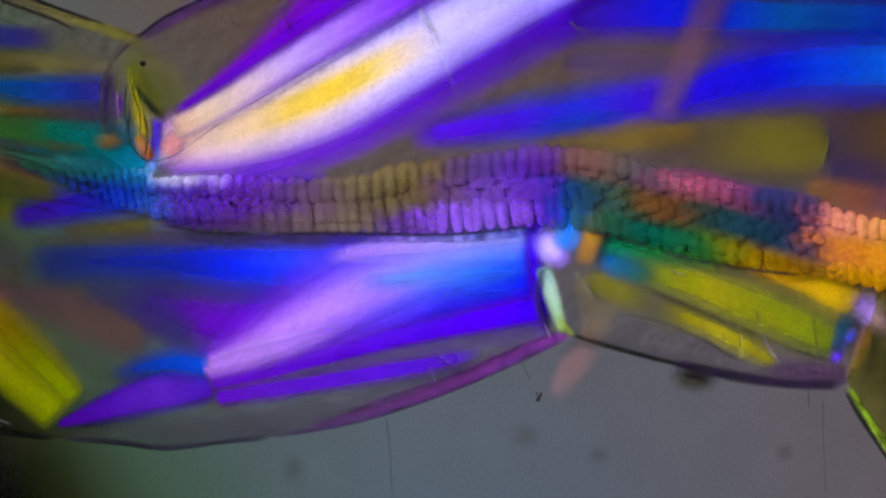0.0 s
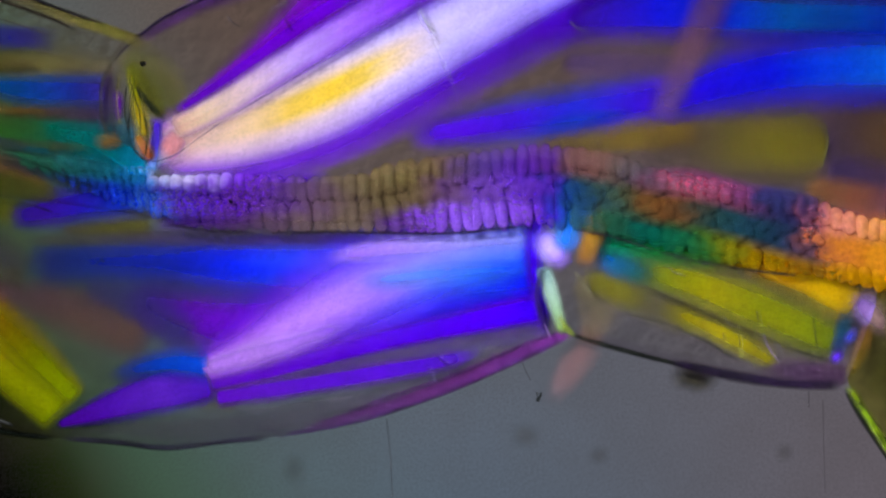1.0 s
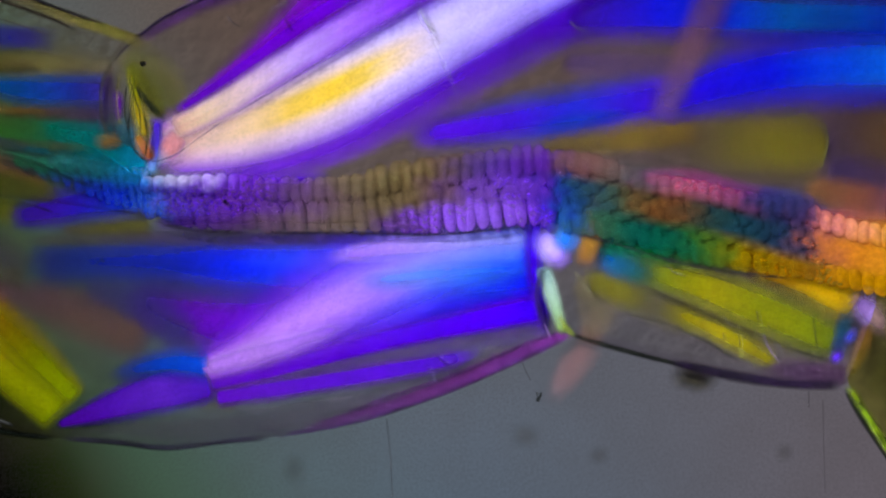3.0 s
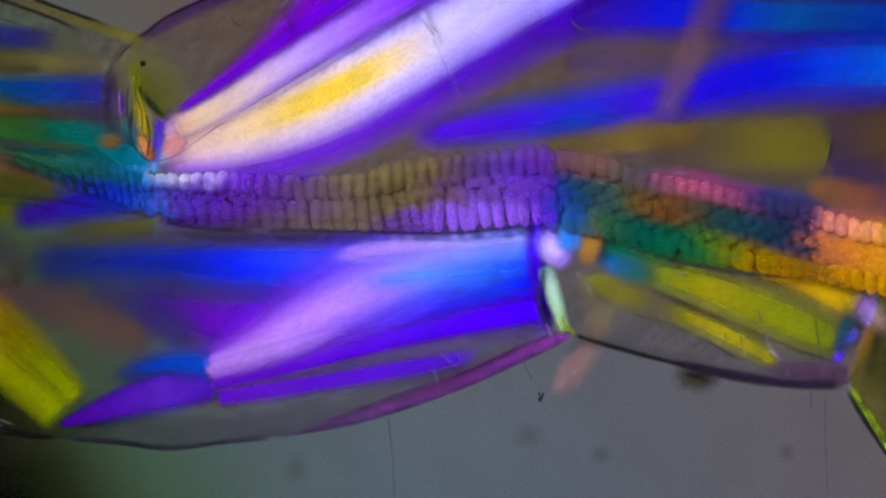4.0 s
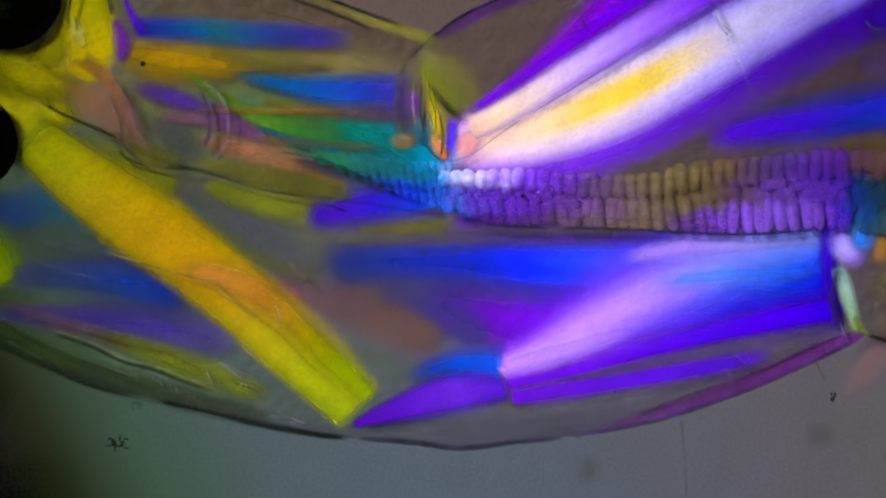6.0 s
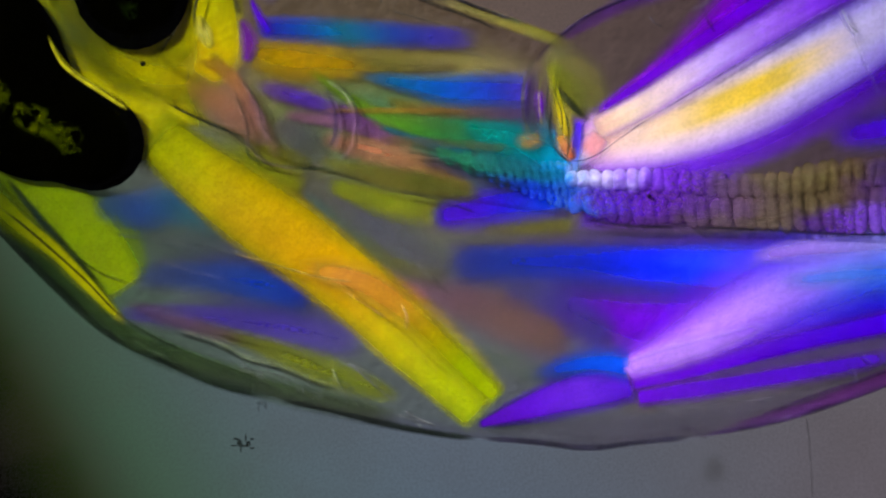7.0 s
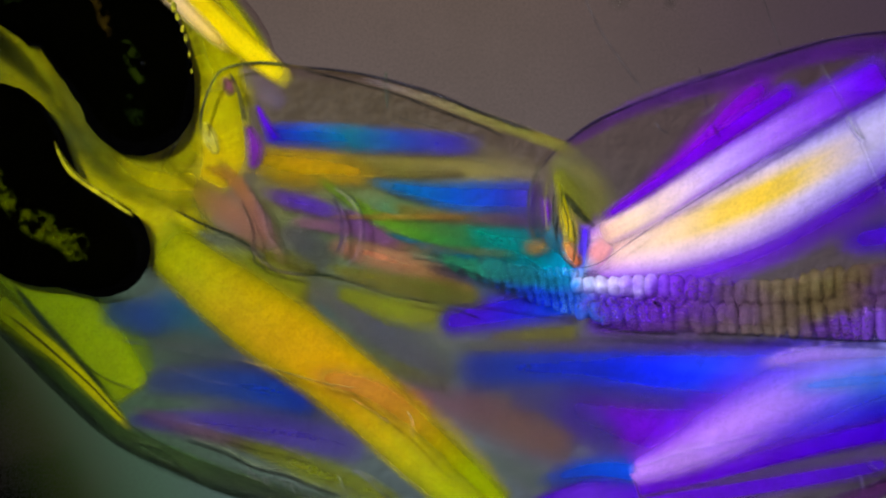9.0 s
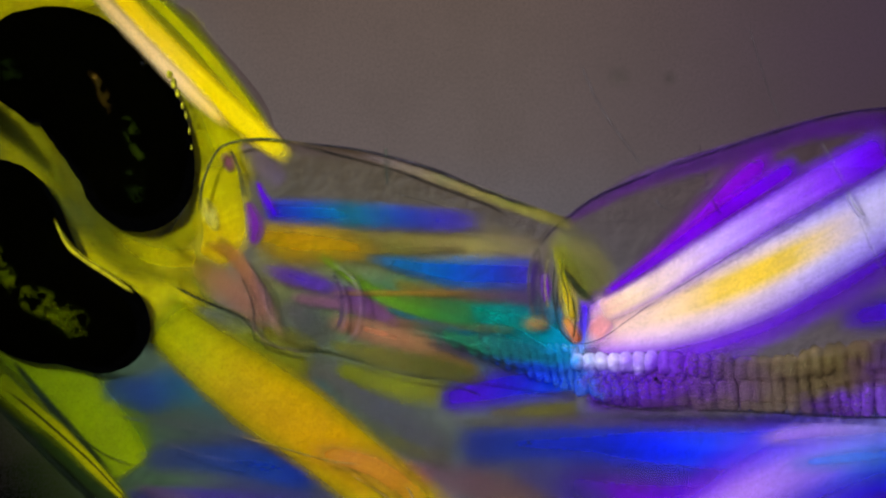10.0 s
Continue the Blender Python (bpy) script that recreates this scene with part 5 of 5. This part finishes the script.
for i in range(190):
    f = ((i * 0.618) % 1.0) ** 0.7
    x = 40 + 236 * f
    half = 6 + 34 * f
    bead(x, 286 + 62 * f + half * (2 * ((i * 0.414) % 1.0) - 1), dice.uniform(4.5, 7), dice.uniform(5.5, 9), dice.uniform(-0.2, 0.4), 40, 0.75, clear_mat)
# shade along the gut's lower margin, painted as thin dark strips
for owner, xs in ((gut_front, (286, 330, 374, 418, 462)), (gut, (474, 520, 570, 620, 670, 720, 770, 820, 870, 920, 952)), (gut_rear, (1024, 1070, 1120, 1170, 1220, 1270, 1320, 1370, 1420))):
    rim = line([(x, height(low_edge, x) + 1 + 2 * math.sin(x * 0.14)) for x in xs], (30, 22, 34), 2.1, 55, alpha=0.5, name="gut_margin_shade")
    rim.parent = owner
part("gut_speck", lump("gut_speck", 409, 360, 66, 3.5, 3.5, 3, plain((10, 5, 20), 1.0), 0.2, 1), gut_front)

# ---- debris lying on the slide ----
riders = [larva, slide]
olive = plain((66, 66, 52), 0.2, 10, 0.4)
dark = plain((34, 38, 30), 0.6, 8, 0.4)


def debris(name, bits, mat, label, category="debris"):
    verts, faces = [], []
    for k, (x, y, rx, ry) in enumerate(bits):
        me = lump("bit", x, y, SLIDE + 6, rx, ry, 6, mat, 0.7, x * 0.37 + k)
        o = len(verts)
        verts += [v.co.copy() for v in me.vertices]
        faces += [tuple(i + o for i in p.vertices) for p in me.polygons]
        bpy.data.meshes.remove(me)
    riders.append(tagged(new(name, mesh(name, verts, faces, None, mat)), label, category, "debris on the slide"))


debris("debris_flake", [(953, 707, 4, 6), (957, 700, 2, 5), (951, 698, 2, 3)], dark, "small dark brown flake of debris on the slide")
rows = rows_of([(1180, 660, 22), (1215, 666, 32), (1245, 670, 32), (1282, 660, 20)], A, SLIDE + 6, 20)
riders.append(tagged(new("debris_clump", tube("debris_clump", rows, plain((48, 42, 24), 0.8, 12, 0.4, soft=0.95, tips=0.45), flat=0.3, rough=8.0)), "blurred brown clump of debris beside the larva", "debris", "debris on the slide"))
debris("debris_flake", [(-322, 784, 5, 6), (-307, 786, 4, 6), (-316, 790, 9, 2), (-328, 778, 5, 2), (-300, 778, 5, 1.6), (-311, 776, 1.4, 8), (-320, 796, 1.4, 6), (-300, 794, 5, 1.4), (-332, 790, 6, 1.4)], dark, "small dark green crumb cluster on the slide")
debris("debris_flake", [(-284, 714, 7, 3), (-276, 719, 3, 6), (-288, 724, 2, 5)], olive, "faint olive flake beside the larva's skin")
smudge = plain((52, 46, 34), 0.2, 14, 0.3, soft=0.98, tips=0.5)
for x, y, rx, ry in ((930, 770, 26, 22), (1060, 805, 18, 16), (520, 830, 22, 26), (340, -190, 20, 18), (430, -188, 12, 14), (1390, 800, 16, 16), (-70, -20, 10, 8)):
    rows = rows_of([(x - 1.4 * rx, y, ry * 1.2), (x, y + 2, ry * 1.4), (x + 1.4 * rx, y, ry * 1.2)], A, SLIDE + 4, 12)
    riders.append(tagged(new("smudge", tube("smudge", rows, smudge, flat=0.15)), "faint grey smudge on the glass slide", "smudge", "smudges"))
hair = plain((70, 64, 62), 0.16, 20, 0.3, soft=0.6)


def bristle(pts, hw=2.0):
    rows = rows_of([(x, y, hw) for x, y in pts], A, SLIDE + 4, 12)
    riders.append(tagged(new("bristle", tube("bristle", rows, hair, ring=6, flat=0.8)), "fine colourless bristle lying on the slide", "bristle", "bristles"))


bristle([(683, 735), (690, 800), (695, 890)], 3)
bristle([(923, 640), (932, 660), (940, 675)])
bristle([(1433, 690), (1433, 725)])
bristle([(1458, 700), (1459, 780), (1462, 880)], 2)
bristle([(270, -215), (310, -130), (385, -25)], 4)
bristle([(570, -280), (600, -180), (630, -100)], 3)


# ---- what moves: the stage carries slide, larva and debris; the gut creeps in the larva ----
def motions():
    stage = [(0, 0, 0), (3.0, 0, 0), (3.8, 0, 0), (4.0, 3.5, 0), (4.1, 18, 0), (4.2, 62, 0), (4.3, 110, 0), (4.4, 152, 0), (4.5, 196, 0), (4.6, 207, 0), (4.7, 211, 0), (4.8, 220, 0), (4.9, 246, 0), (5.0, 278, 0),
             (5.1, 315, 0), (5.2, 362, 0), (5.3, 380, 0), (5.4, 392, 0), (5.5, 420, 0), (5.6, 482, 0), (5.7, 514, 0), (5.8, 520, 0), (6.0, 522, 0), (6.1, 525, 0), (6.2, 546, 0), (6.4, 610, 0), (6.8, 715, 0),
             (7.2, 756, 0), (8.0, 756, 0), (8.3, 756, 0), (8.4, 756, 3), (8.5, 756, 21), (8.6, 756, 76), (8.7, 756, 125), (8.8, 756, 152), (8.9, 756, 182), (9.0, 756, 188), (9.2, 756, 189), (9.3, 756, 204), (9.4, 756, 228), (9.5, 756, 242),
             (9.6, 756, 243), (9.7, 756, 258), (9.8, 756, 297), (9.9, 756, 309), (10.0, 756, 323)]
    for ob in riders:
        walk(ob, [(t, pose(x * PX, -y * PX, 0)) for t, x, y in stage])
    creep = (
        (gut_front, (300, 350), ((0, 0, 0, 0), (0.5, 0, -2, 0), (1.0, 0, -3, 0), (1.5, -1, -3, 0), (2.0, -5, -3, 0), (2.5, -9, -2, 0), (4.0, -11, -6, 0), (4.5, -8, -9, 0), (5.0, -8, -11, 0), (5.5, -7, -12, 0), (7.5, -6, -12, 0), (10.0, -6, -12, 0))),
        (gut, (700, 380), ((0, 0, 0, 0), (0.5, 0, -1, 0), (1.0, -2, -2, 0), (1.5, -5, -2, 0), (2.0, -8, -1, 0), (2.5, -13, 0, 0), (4.0, -11, -3, -0.5), (4.5, -10, -3, -1.0), (5.0, -10, -3, -1.4), (6.0, -8, -3, -1.9), (7.5, -5, -3, -2.2), (10.0, -5, -3, -2.2))),
        (gut_rear, (1240, 400), ((0, 0, 0, 0), (0.5, 0, 1, 0), (1.0, -1, 1, 0), (1.5, -6, 3, 0), (2.0, -13, 5, 0), (2.5, -20, 6, 0), (4.0, -18, 6, 0), (5.0, -18, 6, 0), (10.0, -16, 6, 0))))
    for piece, mid, rows in creep:
        c = at(*mid)
        walk(piece, [(t, Matrix.Translation((x * PX, -y * PX, 0)) @ Matrix.Translation(c) @ pose(0, 0, 0, 0, 0, r) @ Matrix.Translation(-c)) for t, x, y, r in rows])


motions()
